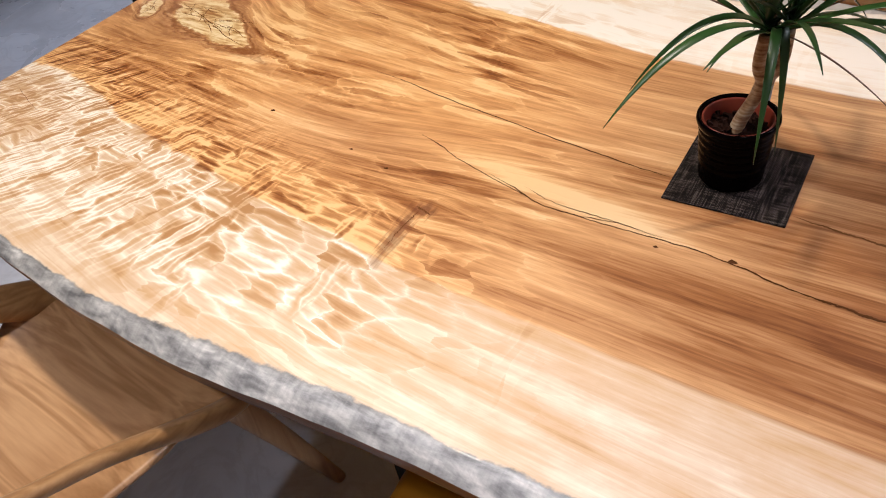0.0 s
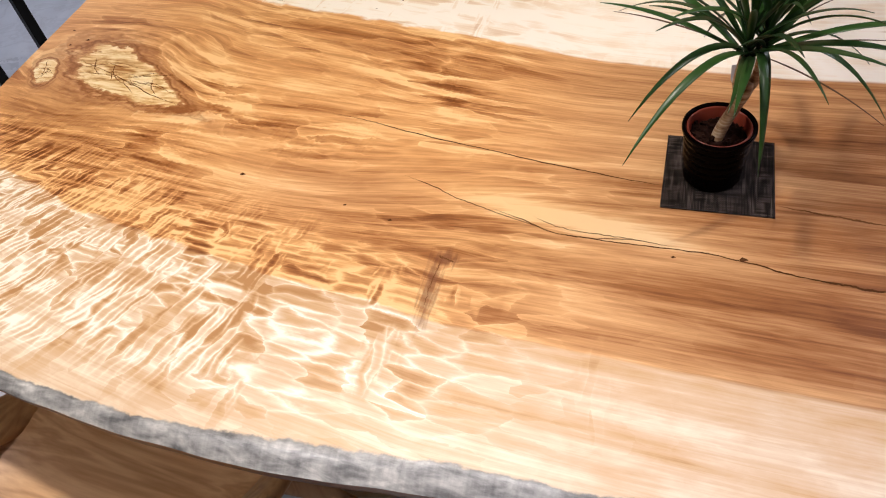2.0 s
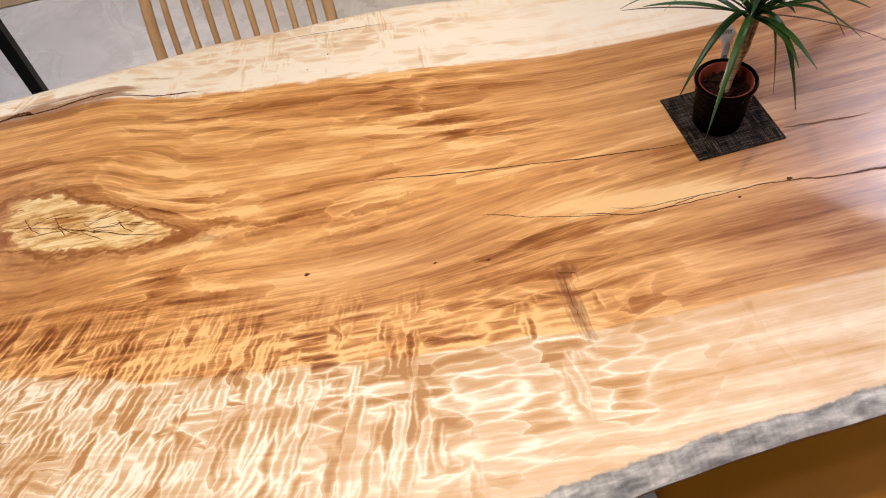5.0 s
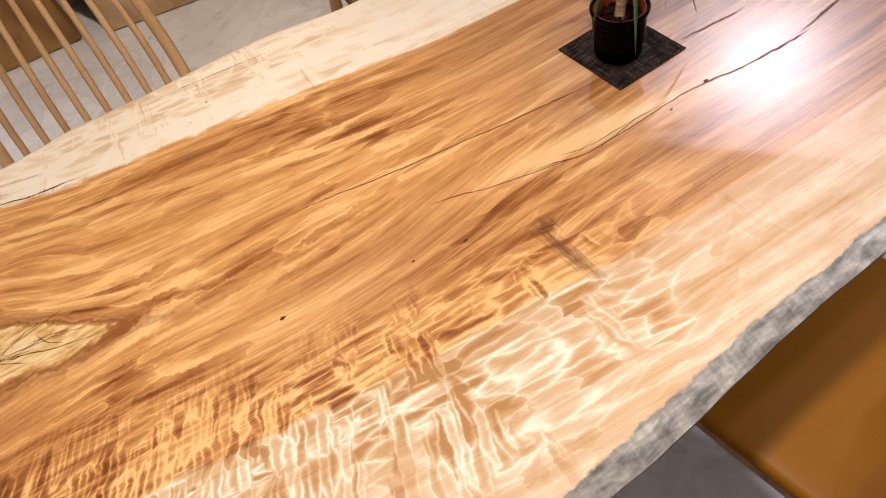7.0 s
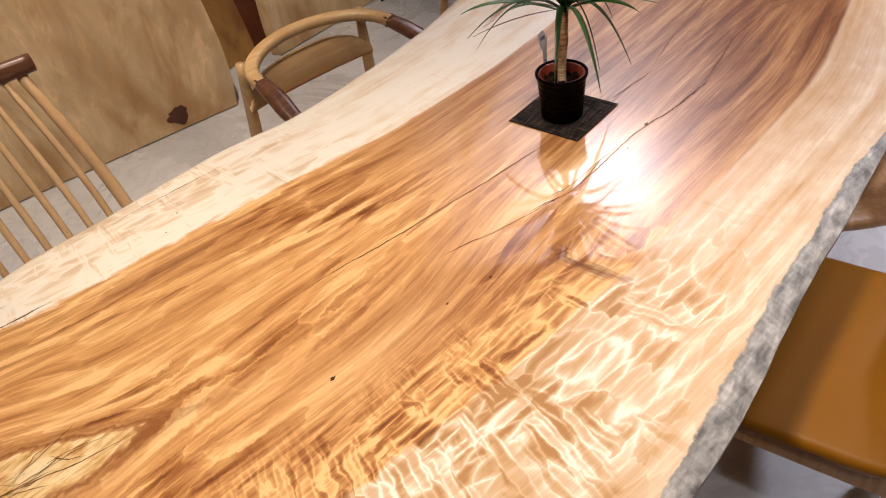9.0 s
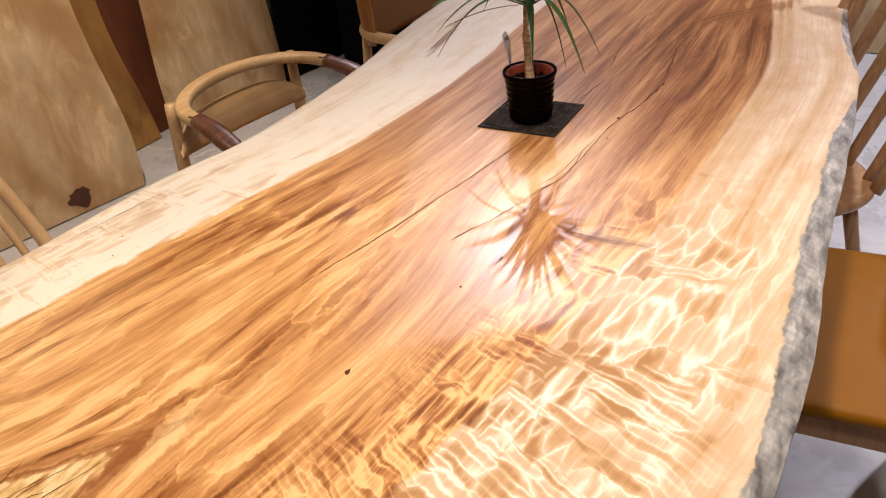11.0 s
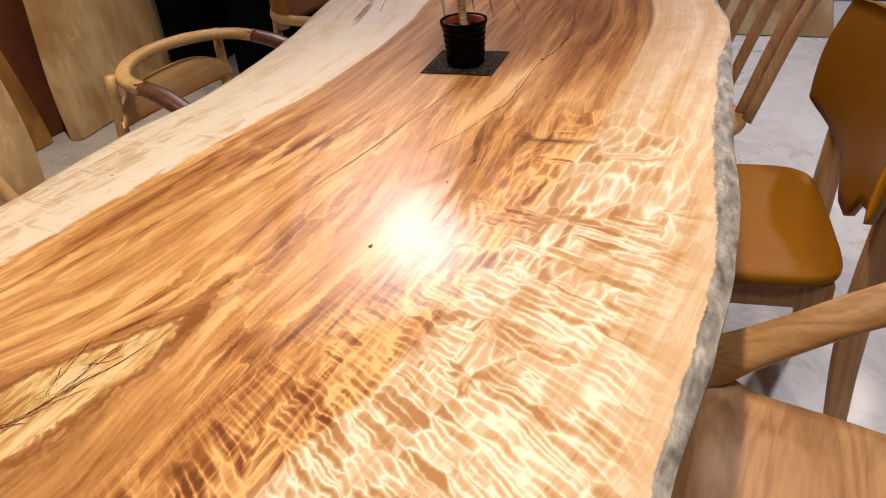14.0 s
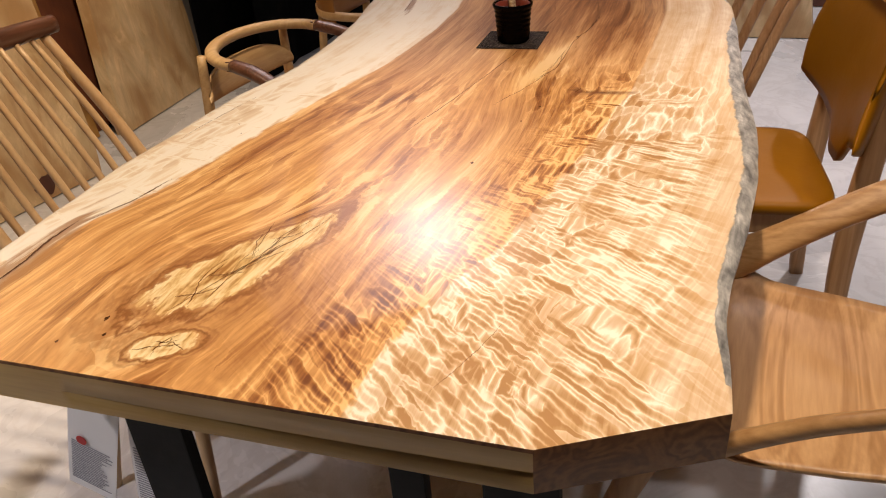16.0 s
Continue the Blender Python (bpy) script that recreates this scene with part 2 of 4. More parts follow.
    gcol = T.mix(mul(T.step(wn, 0.56, 0.46), 0.45), gcol, (0.15, 0.14, 0.13))
    wmask = T.step(wn, 0.40, 0.48)
    col = T.mix(wmask, col, gcol)
    height = add(mul(add(mul(sheen, 0.8), flake), fig), mul(hair, 0.2))
    return T.done(Base_Color=col, Roughness=0.40, Specular_IOR_Level=0.4, Normal=T.bump(height, 0.14, 0.004),
                  Coat_Weight=T.math("MULTIPLY_ADD", wmask, -0.80, 0.85), Coat_Roughness=0.055)


SLAB = slab_wood()
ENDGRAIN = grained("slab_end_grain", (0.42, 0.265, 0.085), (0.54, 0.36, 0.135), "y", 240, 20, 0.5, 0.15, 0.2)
# Side grain; shade of faces turned from the lamps is put into its colour
SHADED_SIDE = grained("shaded_side_wood", (0.11, 0.042, 0.016), (0.27, 0.125, 0.05), "x", 120, 16, 0.45, 0.2, 0.6)
CRACK = plain("crack_fill", (0.11, 0.044, 0.016), 0.4, wear=0.4, spec=0.1)
EYE_CHECK = plain("eye_check", (0.17, 0.065, 0.018), 0.4, wear=0.4, spec=0.1)
CRACK_SOFT = plain("crack_stain", (0.20, 0.082, 0.03), 0.4, wear=0.4, spec=0.1)
STEEL = plain("black_powder_coat", (0.004, 0.004, 0.0045), 0.6, spec=0.2, relief=0.2)
ASH = grained("ash_wood", (0.40, 0.215, 0.092), (0.61, 0.37, 0.185), "x", 170, 12, 0.38, 0.1, 0.8)
ASH_ARM = grained("ash_arm_wood", (0.30, 0.155, 0.06), (0.50, 0.30, 0.135), "y", 170, 12, 0.38, 0.1)
OAK = grained("oak_post_wood", (0.36, 0.19, 0.085), (0.52, 0.31, 0.155), "z", 200, 14, 0.4)
MAPLE = grained("maple_spindle_wood", (0.56, 0.36, 0.18), (0.70, 0.48, 0.27), "z", 200, 10, 0.38, 0.1, 0.3)
HOOP = grained("oak_hoop_wood", (0.42, 0.26, 0.115), (0.58, 0.40, 0.20), "x", 200, 10, 0.4, 0.1, 0.4)
WALNUT = grained("walnut_wood", (0.07, 0.025, 0.013), (0.15, 0.060, 0.032), "x", 180, 16, 0.35, 0.2)
LEATHER = plain("tan_leather", (0.27, 0.104, 0.002), 0.45, spec=0.2, wear=0.25, size=9, relief=0.5)
DARK_LEATHER = plain("brown_leather", (0.27, 0.105, 0.015), 0.45, wear=0.25, size=9, relief=0.5)
GLAZE = plain("black_glaze", (0.002, 0.0012, 0.0012), 0.06, spec=0.03, coat=0.0, relief=0.02)
REDPOT = plain("red_brown_plastic", (0.20, 0.035, 0.018), 0.35)
SOIL = plain("bark_chips", (0.026, 0.010, 0.006), 0.9, spec=0.1, wear=0.5, size=80, relief=0.6)
WHITE_PAPER = plain("white_paper", (0.80, 0.80, 0.82), 0.6, wear=0.03)
INK = plain("grey_ink", (0.28, 0.28, 0.32), 0.6)
RED_INK = plain("red_ink", (0.45, 0.03, 0.03), 0.6)
BLACK_CLOTH = plain("black_curtain_cloth", (0.004, 0.004, 0.004), 0.95, spec=0.1)
PAINT = plain("pale_wall_paint", (0.46, 0.43, 0.40), 0.8, wear=0.06, size=4)


def floor_stone():
    T = Tree("pale_grey_polished_floor")
    p = T.local()
    cloud = T.noise(p, (2.2, 2.2, 1), 5, 0.6, 0.8)
    vein = T.noise(p, (5, 5, 1), 5, 0.6, 1.5)
    thin = T.math("SUBTRACT", 1.0, T.math("ABSOLUTE", T.math("MULTIPLY_ADD", vein, 16.0, -8.0)), clamp=True)
    col = T.ramp(cloud, (0.3, (0.47, 0.47, 0.49)), (0.7, (0.66, 0.66, 0.68)))
    col = T.mix(T.math("MULTIPLY", thin, 0.25), col, (0.36, 0.34, 0.34))
    return T.done(Base_Color=col, Roughness=T.math("MULTIPLY_ADD", cloud, 0.2, 0.18), Specular_IOR_Level=0.5)


def mat_weave():
    T = Tree("woven_vinyl_mat")
    p = T.split(T.local())
    wx = T.math("SINE", T.math("MULTIPLY", p[0], 1700.0))
    wy = T.math("SINE", T.math("MULTIPLY", p[1], 1700.0))
    over = T.math("MULTIPLY", wx, wy)
    n = T.noise(T.local(), (25, 620, 1), 2)
    n2 = T.noise(T.local(), (620, 25, 1), 2)
    f = T.math("ADD", T.math("MULTIPLY", T.step(over, -0.3, 0.3), 0.45), T.math("MULTIPLY_ADD", T.math("ADD", n, n2), 2.4, -2.2))
    col = T.ramp(f, (0.2, (0.004, 0.0035, 0.0035)), (0.6, (0.020, 0.015, 0.013)), (0.95, (0.13, 0.10, 0.085)))
    return T.done(Base_Color=col, Roughness=0.7, Specular_IOR_Level=0.06, Normal=T.bump(over, 0.5, 0.0006))


def leaf_green():
    T = Tree("dracaena_leaf")
    p = T.local()
    rnd = T.node("ShaderNodeObjectInfo").outputs["Random"]
    n = T.noise(p, (60, 60, 60), 3)
    col = T.ramp(T.math("MULTIPLY_ADD", rnd, 0.5, T.math("MULTIPLY", n, 0.5)), (0.2, (0.010, 0.034, 0.008)), (0.8, (0.040, 0.105, 0.018)))
    return T.done(Base_Color=col, Roughness=0.35, Specular_IOR_Level=0.5)


def standing_slab(name, base, dark, stain):
    """Raw sawn slab boards that stand against the wall."""
    T = Tree(name)
    p = T.local()
    fl = T.noise(p, (4.5, 4.5, 1.6), 6, 0.62, 1.6)
    big = T.noise(p, (1.7, 1.7, 1.2), 3, 0.5, 0.6, (4, 0, 2))
    col = T.ramp(fl, (0.3, dark), (0.55, base), (0.75, tuple(min(1, c * 1.15) for c in base)))
    vein = T.noise(p, (9, 9, 4.0), 5, 0.66, 1.4, (1, 7, 0))
    col = T.mix(T.math("MULTIPLY", T.step(vein, 0.42, 0.66), 0.55), col, tuple(c * 0.62 for c in base))
    col = T.mix(T.math("MULTIPLY", T.step(vein, 0.46, 0.30), 0.5), col, tuple(min(1, c * 1.35) for c in base))
    col = T.mix(T.math("MULTIPLY", T.step(T.math("ADD", big, T.math("MULTIPLY_ADD", fl, 0.5, -0.25)), 0.48, 0.68), 0.8), col, stain)
    return T.done(Base_Color=col, Roughness=0.55, Normal=T.bump(fl, 0.1, 0.002))


FLOOR, WEAVE, LEAF = floor_stone(), mat_weave(), leaf_green()
LEAF_DRY = plain("dried_leaf", (0.10, 0.045, 0.02), 0.6)


def ringed_bark():
    T = Tree("plant_stem_bark")
    p = T.local()
    ring = T.noise(p, (14, 14, 190), 3, 0.6, 0.3)
    blot = T.noise(p, (70, 70, 60), 3, 0.6)
    col = T.ramp(T.math("ADD", T.math("MULTIPLY", ring, 0.6), T.math("MULTIPLY", blot, 0.4)), (0.36, (0.12, 0.05, 0.02)), (0.50, (0.34, 0.20, 0.10)), (0.62, (0.58, 0.44, 0.29)))
    return T.done(Base_Color=col, Roughness=0.55, Normal=T.bump(ring, 0.5, 0.002))


STEM = ringed_bark()
SLAB_PALE = standing_slab("pale_raw_slab", (0.70, 0.53, 0.32), (0.46, 0.28, 0.12), (0.34, 0.17, 0.055))
SLAB_OCHRE = standing_slab("ochre_raw_slab", (0.46, 0.25, 0.065), (0.27, 0.12, 0.03), (0.17, 0.065, 0.02))
SLAB_RED = standing_slab("red_brown_raw_slab", (0.16, 0.05, 0.02), (0.08, 0.022, 0.01), (0.05, 0.015, 0.01))


# ---- mesh helpers ----
def link_mesh(name, verts, faces, mat, parent=None, smooth=True, label=""):
    me = bpy.data.meshes.new(name)
    me.from_pydata([tuple(v) for v in verts], [], faces)
    for m in (mat if isinstance(mat, (list, tuple)) else [mat]):
        me.materials.append(m)
    if smooth:
        me.polygons.foreach_set("use_smooth", [True] * len(me.polygons))
    ob = new(name, me)
    if parent:
        ob.parent = parent
    if label:
        ob["label"] = label
    return ob


def part(name, bm, mat, parent=None, label="", smooth=False):
    me = bpy.data.meshes.new(name)
    bmesh.ops.recalc_face_normals(bm, faces=bm.faces)
    bm.to_mesh(me)
    bm.free()
    me.materials.append(mat)
    if smooth:
        me.polygons.foreach_set("use_smooth", [True] * len(me.polygons))
    ob = new(name, me)
    if parent:
        ob.parent = parent
    if label:
        ob["label"] = label
    return ob


def box(size, at=(0, 0, 0), bevel=0.0, turn=None, segments=2):
    bm = bmesh.new()
    bmesh.ops.create_cube(bm, size=1)
    bmesh.ops.scale(bm, vec=size, verts=bm.verts)
    if bevel:
        bmesh.ops.bevel(bm, geom=bm.edges[:], offset=bevel, segments=segments, affect="EDGES", profile=0.7)
    if turn:
        bmesh.ops.rotate(bm, cent=(0, 0, 0), matrix=turn.to_3x3(), verts=bm.verts)
    bmesh.ops.translate(bm, vec=at, verts=bm.verts)
    return bm


def spline(points, n):
    """Points along a smooth line through the given ones (rows of any width)."""
    P = np.array(points, float)
    P = np.vstack([2 * P[0] - P[1], P, 2 * P[-1] - P[-2]])
    out = []
    for u in np.linspace(0, len(points) - 1, n):
        i = min(int(u), len(points) - 2)
        f = u - i
        a, b, c, d = P[i:i + 4]
        out.append(0.5 * (2 * b + (c - a) * f + (2 * a - 5 * b + 4 * c - d) * f * f + (3 * b - a - 3 * c + d) * f ** 3))
    return np.array(out)


def tube(points, n=24, sides=12, square=2.0, up=(0, 0, 1)):
    """A bar swept along rows of (x, y, z, half width, half height); square > 2 gives flatter sides. Returns verts and faces."""
    rows = spline(points, n)
    verts, faces = [], []
    for i, r in enumerate(rows):
        d = Vector(rows[min(i + 1, n - 1)][:3] - rows[max(i - 1, 0)][:3]).normalized()
        side = d.cross(Vector(up))
        side = side.normalized() if side.length > 1e-4 else Vector((1, 0, 0))
        top = side.cross(d)
        for k in range(sides):
            a = 2 * math.pi * k / sides
            c, s = math.cos(a), math.sin(a)
            c, s = math.copysign(abs(c) ** (2 / square), c), math.copysign(abs(s) ** (2 / square), s)
            verts.append(Vector(r[:3]) + side * (c * r[3]) + top * (s * r[4]))
    for i in range(n - 1):
        for k in range(sides):
            j = (k + 1) % sides
            faces.append((i * sides + k, i * sides + j, (i + 1) * sides + j, (i + 1) * sides + k))
    faces.append(tuple(range(sides - 1, -1, -1)))
    faces.append(tuple((n - 1) * sides + k for k in range(sides)))
    return verts, faces


def bar(name, points, mat, parent, n=24, sides=12, square=2.0, up=(0, 0, 1), label=""):
    v, f = tube(points, n, sides, square, up)
    return link_mesh(name, v, f, mat, parent, True, label)


def lathe(profile, sides=40):
    """Verts and faces of a turned form from rows of (radius, z)."""
    verts, faces = [], []
    for r, z in profile:
        for k in range(sides):
            a = 2 * math.pi * k / sides
            verts.append((r * math.cos(a), r * math.sin(a), z))
    for i in range(len(profile) - 1):
        for k in range(sides):
            j = (k + 1) % sides
            faces.append((i * sides + k, i * sides + j, (i + 1) * sides + j, (i + 1) * sides + k))
    return verts, faces


def thing(name, label, category, at=(0, 0, 0), turn=0.0, group=""):
    ob = new(name)
    ob.matrix_world = pose(*at, 0, 0, turn)
    ob.empty_display_size = 0.1
    return tagged(ob, label, category, group)


# ---- the room ----
def slab_box(name, lo, hi, mat):
    ob = part(name, box([b - a for a, b in zip(lo, hi)]), mat)
    ob.location = [(a + b) / 2 for a, b in zip(lo, hi)]
    return tagged(ob, kind="structure")


tagged(slab_box("floor", (-5, -5, -0.1), (6, 4, 0), FLOOR), "pale grey polished stone-look showroom floor with soft veins", "floor")
# Ceiling and walls are an added shell that bounces the lamps' light
tagged(slab_box("ceiling", (-5, -5, 2.8), (6, 4, 2.9), PAINT), "unseen pale ceiling added to close the room and bounce light", "ceiling")
tagged(slab_box("wall_north", (-5, 2.6, 0), (6, 2.75, 2.8), PAINT), "plain pale wall added to enclose the room", "wall")
tagged(slab_box("wall_south", (-5, -4.6, 0), (6, -4.45, 2.8), PAINT), "plain pale wall added to enclose the room", "wall")
tagged(slab_box("wall_east", (5.0, -4.45, 0), (5.15, 2.6, 2.8), PAINT), "plain pale wall added to enclose the room", "wall")
tagged(slab_box("wall_west", (-4.6, -4.45, 0), (-4.45, 2.6, 2.8), PAINT), "plain pale wall added to enclose the room", "wall")

# ---- the live-edge table ----
TOP, THICK = 0.70, 0.060
NEAR = ((-1.1, -0.30), (-0.89, -0.300), (-0.76, -0.288), (-0.60, -0.305), (-0.48, -0.325), (-0.35, -0.336), (-0.20, -0.340), (-0.05, -0.336), (0.10, -0.322),
        (0.25, -0.316), (0.50, -0.308), (0.70, -0.292), (0.92, -0.252), (1.10, -0.225), (1.30, -0.21), (1.60, -0.21))
FAR = ((-1.1, 0.72), (-0.97, 0.725), (-0.76, 0.735), (-0.60, 0.742), (-0.50, 0.754), (-0.30, 0.742), (-0.10, 0.735), (0.05, 0.703), (0.20, 0.697),
       (0.40, 0.710), (0.56, 0.735), (0.70, 0.765), (1.00, 0.810), (1.30, 0.80), (1.60, 0.78))
HEART_NEAR = ((-1.0, 0.07), (-0.92, 0.075), (-0.86, 0.068), (-0.74, 0.038), (-0.64, 0.0), (-0.46, -0.035), (-0.25, -0.072), (-0.05, -0.095), (0.03, -0.108),
              (0.19, -0.115), (0.40, -0.124), (0.64, -0.13), (0.77, -0.12), (1.04, -0.075), (1.30, -0.02), (1.6, 0.0))
HEART_FAR = ((-1.0, 0.66), (-0.87, 0.655), (-0.70, 0.655), (-0.55, 0.605), (-0.30, 0.565), (-0.07, 0.520), (0.13, 0.475), (0.43, 0.455), (0.66, 0.462),
             (0.77, 0.480), (1.10, 0.50), (1.6, 0.5))
WANE = ((-1.1, 0.0), (-0.88, 0.0), (-0.84, 0.010), (-0.72, 0.014), (-0.55, 0.020), (-0.38, 0.024), (-0.20, 0.030), (-0.05, 0.034), (0.10, 0.031), (0.30, 0.029), (0.42, 0.027),
        (0.52, 0.016), (0.60, 0.004), (0.70, 0.004), (0.85, 0.012), (1.0, 0.016), (1.2, 0.01), (1.6, 0.01))


def along(table, x):
    a = np.array(table)
    xs = np.linspace(a[0, 0], a[-1, 0], 400)
    ys = np.interp(xs, a[:, 0], a[:, 1])
    k = np.ones(9) / 9
    ys = np.convolve(np.pad(ys, 4, mode="edge"), k, mode="valid")
    return np.interp(x, xs, ys)


def wiggle(x, seed, size):
    return size * (np.sin(x * 13 + seed) + 0.7 * np.sin(x * 29 + 2.1 * seed) + 0.3 * np.sin(x * 67 + 0.7 * seed))


def ellipse(X, Y, cx, cy, a, b, deg):
    c, s = math.cos(radians(deg)), math.sin(radians(deg))
    u, v = (X - cx) * c + (Y - cy) * s, -(X - cx) * s + (Y - cy) * c
    return np.sqrt((u / a) ** 2 + (v / b) ** 2), v


def left_end(y):
    return np.where(y < -0.124, -0.988 + (-0.124 - y) * 0.53, -0.988 - 0.020 * (y + 0.124))


def build_top(parent):
    nu, nv, right = 560, 236, 1.40
    v = np.linspace(0, 1, nv)
    v = v * (0.35 + 0.65 * v)
    y_left = -0.300 + v * 1.025
    u = np.linspace(0, 1, nu)
    V, U = np.meshgrid(v, u, indexing="ij")
    XL = left_end(y_left)[:, None]
    X = XL + U * (right - XL)
    lo, hi = along(NEAR, X) + wiggle(X, 1.0, 0.0010), along(FAR, X) + wiggle(X, 4.0, 0.0012)
    Y = lo + V * (hi - lo)
    ease = np.clip((X - XL) / 0.25, 0, 1)
    ease = ease * ease * (3 - 2 * ease)
    Y = Y * ease + (y_left[:, None]) * (1 - ease)
    lo, hi = Y[:1], Y[-1:]
    # the wane slopes away at the near edge, and the rims are softly rounded
    w = along(WANE, X) + wiggle(X, 2.5, 0.0012) * (along(WANE, X) > 0.008)
    d_in = Y - lo
    slope = np.clip(1 - d_in / np.maximum(w, 0.004), 0, 1)
    Z = TOP - slope ** 1.7 * np.minimum(w * 0.55, 0.017)
    Z -= 0.0025 * np.clip(1 - (hi - Y) / 0.006, 0, 1) ** 2
    # fields for the wood
    heart = np.minimum(Y - along(HEART_NEAR, X), along(HEART_FAR, X) - Y)
    b1, v1 = ellipse(X, Y, -0.725, 0.330, 0.172, 0.053, -24)
    b1 = np.sqrt(np.maximum(b1 ** 2 - (v1 / 0.053) ** 2, 0) + (v1 / (0.053 * np.clip(1.0 - 0.62 * (X + 0.725) / 0.16, 0.25, 1.35))) ** 2)
    b2, v2 = ellipse(X, Y, -0.93, 0.335, 0.045, 0.025, -60)
    b3, v3 = ellipse(X, Y, 0.195, 0.093, 0.20, 0.020, -9)
    kn, vk = ellipse(X, Y, 0.0, 0.0, 0.022, 0.016, 0)
    tail, vt = ellipse(X, Y, -0.004, -0.055, 0.017, 0.062, 4)
    s1, _ = ellipse(X, Y, -0.82, 0.660, 0.17, 0.026, 3)
    s2, _ = ellipse(X, Y, 1.06, 0.0, 0.15, 0.045, -40)
    s3, _ = ellipse(X, Y, 0.73, 0.63, 0.13, 0.012, 12)
    drift = np.where(Y > 0.2, along(HEART_FAR, X) - 0.5, 0) * np.clip((Y - 0.2) / 0.28, 0, 1) + np.where(Y < 0.1, along(HEART_NEAR, X) + 0.1, 0) * np.clip((0.1 - Y) / 0.2, 0, 1)
    Tt = Y - drift
    for b, vv, k, amt in ((b1, v1, 0.45, 0.58), (b2, v2, 0.6, 0.6), (kn, vk, 0.25, 0.7)):
        Tt = Tt - vv * amt * np.exp(-k * b * b)
    Tt = Tt + 0.05 * np.exp(-((X + 0.28) / 0.28) ** 2 - ((Y - 0.10) / 0.09) ** 2)
    fade = 1 / (1 + np.exp((X - 0.12 + 0.25 * (Y > 0.3) * (Y - 0.3)) / 0.07))
    fig = 0.06 + 0.94 * fade
    fig = fig * (1 - 0.7 * np.exp(-(((X + 0.22) / 0.2) ** 2 + ((Y - 0.10) / 0.07) ** 2))) * (1 - 0.75 * np.exp(-0.4 * b1 ** 2))
    outer = 0.25 / (1 + np.exp(-(X + 0.33) / 0.05)) + 0.50 / (1 + np.exp((X + 0.50) / 0.06))
    fig = fig * np.clip(outer + (Y - lo - 0.035) / 0.11, 0.10, 1.0)
    fig = np.where(Y > along(HEART_FAR, X), 0.62 * fig + 0.12 * (X < 0.4), fig)
    dim, _ = ellipse(X, Y, -0.84, 0.18, 0.30, 0.11, -25)
    crotch, _ = ellipse(X, Y, -0.14, 0.10, 0.20, 0.065, -14)
    tone = 0.085 + 0.55 * np.exp(-1.0 * b3 ** 2) - 0.05 * (X < 0.1) * np.exp(-((heart - 0.06) / 0.06) ** 2) * (Y < 0.25) - 0.22 * np.exp(-dim ** 2) - 0.17 * np.exp(-crotch ** 2) - 0.20 / (1 + np.exp(-(X - 0.22) / 0.10))
    tone -= 0.11 / (1 + np.exp(-(X - 0.40) / 0.08)) / (1 + np.exp((Y - 0.14) / 0.04))
    beyond = 1 / (1 + np.exp(-(Y - 0.3) / 0.02))
    # Far sapwood lightened to carry the light on it; creamier band by near rim
    sap_tone = 0.36 * beyond + 0.09 * np.exp(-((Y - lo) / 0.09) ** 2)
    sap_tone -= 0.20 * np.exp(-((X + 0.90) / 0.12) ** 2 - ((Y + 0.12) / 0.13) ** 2)
    curl = np.clip(-(X + 0.20) / 0.25, -0.4, 1.0) * (1 - beyond) + 0.05 * beyond + 0.7 * np.exp(-((X + 0.01) / 0.035) ** 2 - ((Y + 0.10) / 0.08) ** 2) + 1.2 * np.exp(-((X + 0.06) / 0.03) ** 2 - ((Y - 0.42) / 0.09) ** 2)
    wane = np.clip(1.0 - d_in / np.maximum(w, 1e-4) * 0.55, -1, 1) * (w > 0.006)
    stain = np.minimum.reduce([s1, s2, s3 * 1.1])
    knot = np.minimum(kn, tail * 1.15)
    burl = np.minimum(b1, b2)
    verts = np.stack([X, Y, Z], -1).reshape(-1, 3)
    idx = np.arange(nu * nv).reshape(nv, nu)
    faces = np.stack([idx[:-1, :-1], idx[:-1, 1:], idx[1:, 1:], idx[1:, :-1]], -1).reshape(-1, 4)
    me = bpy.data.meshes.new("tabletop")
    me.from_pydata(verts.tolist(), [], faces.tolist())
    for name, data in (("grain", (X, Tt, X - np.clip(-1.1 * X - 0.05, 0, 0.75) * (Y + 0.1))), ("field_a", (heart, burl, fig)), ("field_b", (knot, wane, stain)), ("field_c", (tone, sap_tone, curl))):
        layer = me.attributes.new(name, "FLOAT_VECTOR", "POINT")
        layer.data.foreach_set("vector", np.stack(data, -1).astype(np.float32).ravel())
    me.materials.append(SLAB)
    me.polygons.foreach_set("use_smooth", [True] * len(me.polygons))
    ob = new("tabletop", me)
    ob.parent = parent
    ob["label"] = "figured heartwood and pale sapwood top, lacquered, grey bark edge"
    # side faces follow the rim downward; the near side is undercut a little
    rims = ((idx[0, :], SHADED_SIDE, (0, 0.012), "front_edge"), (idx[-1, ::-1], ENDGRAIN, (0, -0.015), "rear_edge"),
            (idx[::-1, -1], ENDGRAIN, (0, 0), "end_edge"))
    flat = verts
    for ring, mat, pull, name in rims:
        vs, fs = [], []
        prof = ((0, 0), (0.15, -0.006), (0.55, -0.025), (1.0, None))
        for q, drop in prof:
            for i in ring:
                x, y, z = flat[i]
                vs.append((x + pull[0] * q, y + pull[1] * q - (0.002 if 0 < q < 1 and pull[1] > 0 else 0), (TOP - THICK) if drop is None else z + drop))
        n = len(ring)
        for j in range(3):
            for i in range(n - 1):
                fs.append((j * n + i, (j + 1) * n + i, (j + 1) * n + i + 1, j * n + i + 1))
        link_mesh(name, vs, fs, mat, ob)
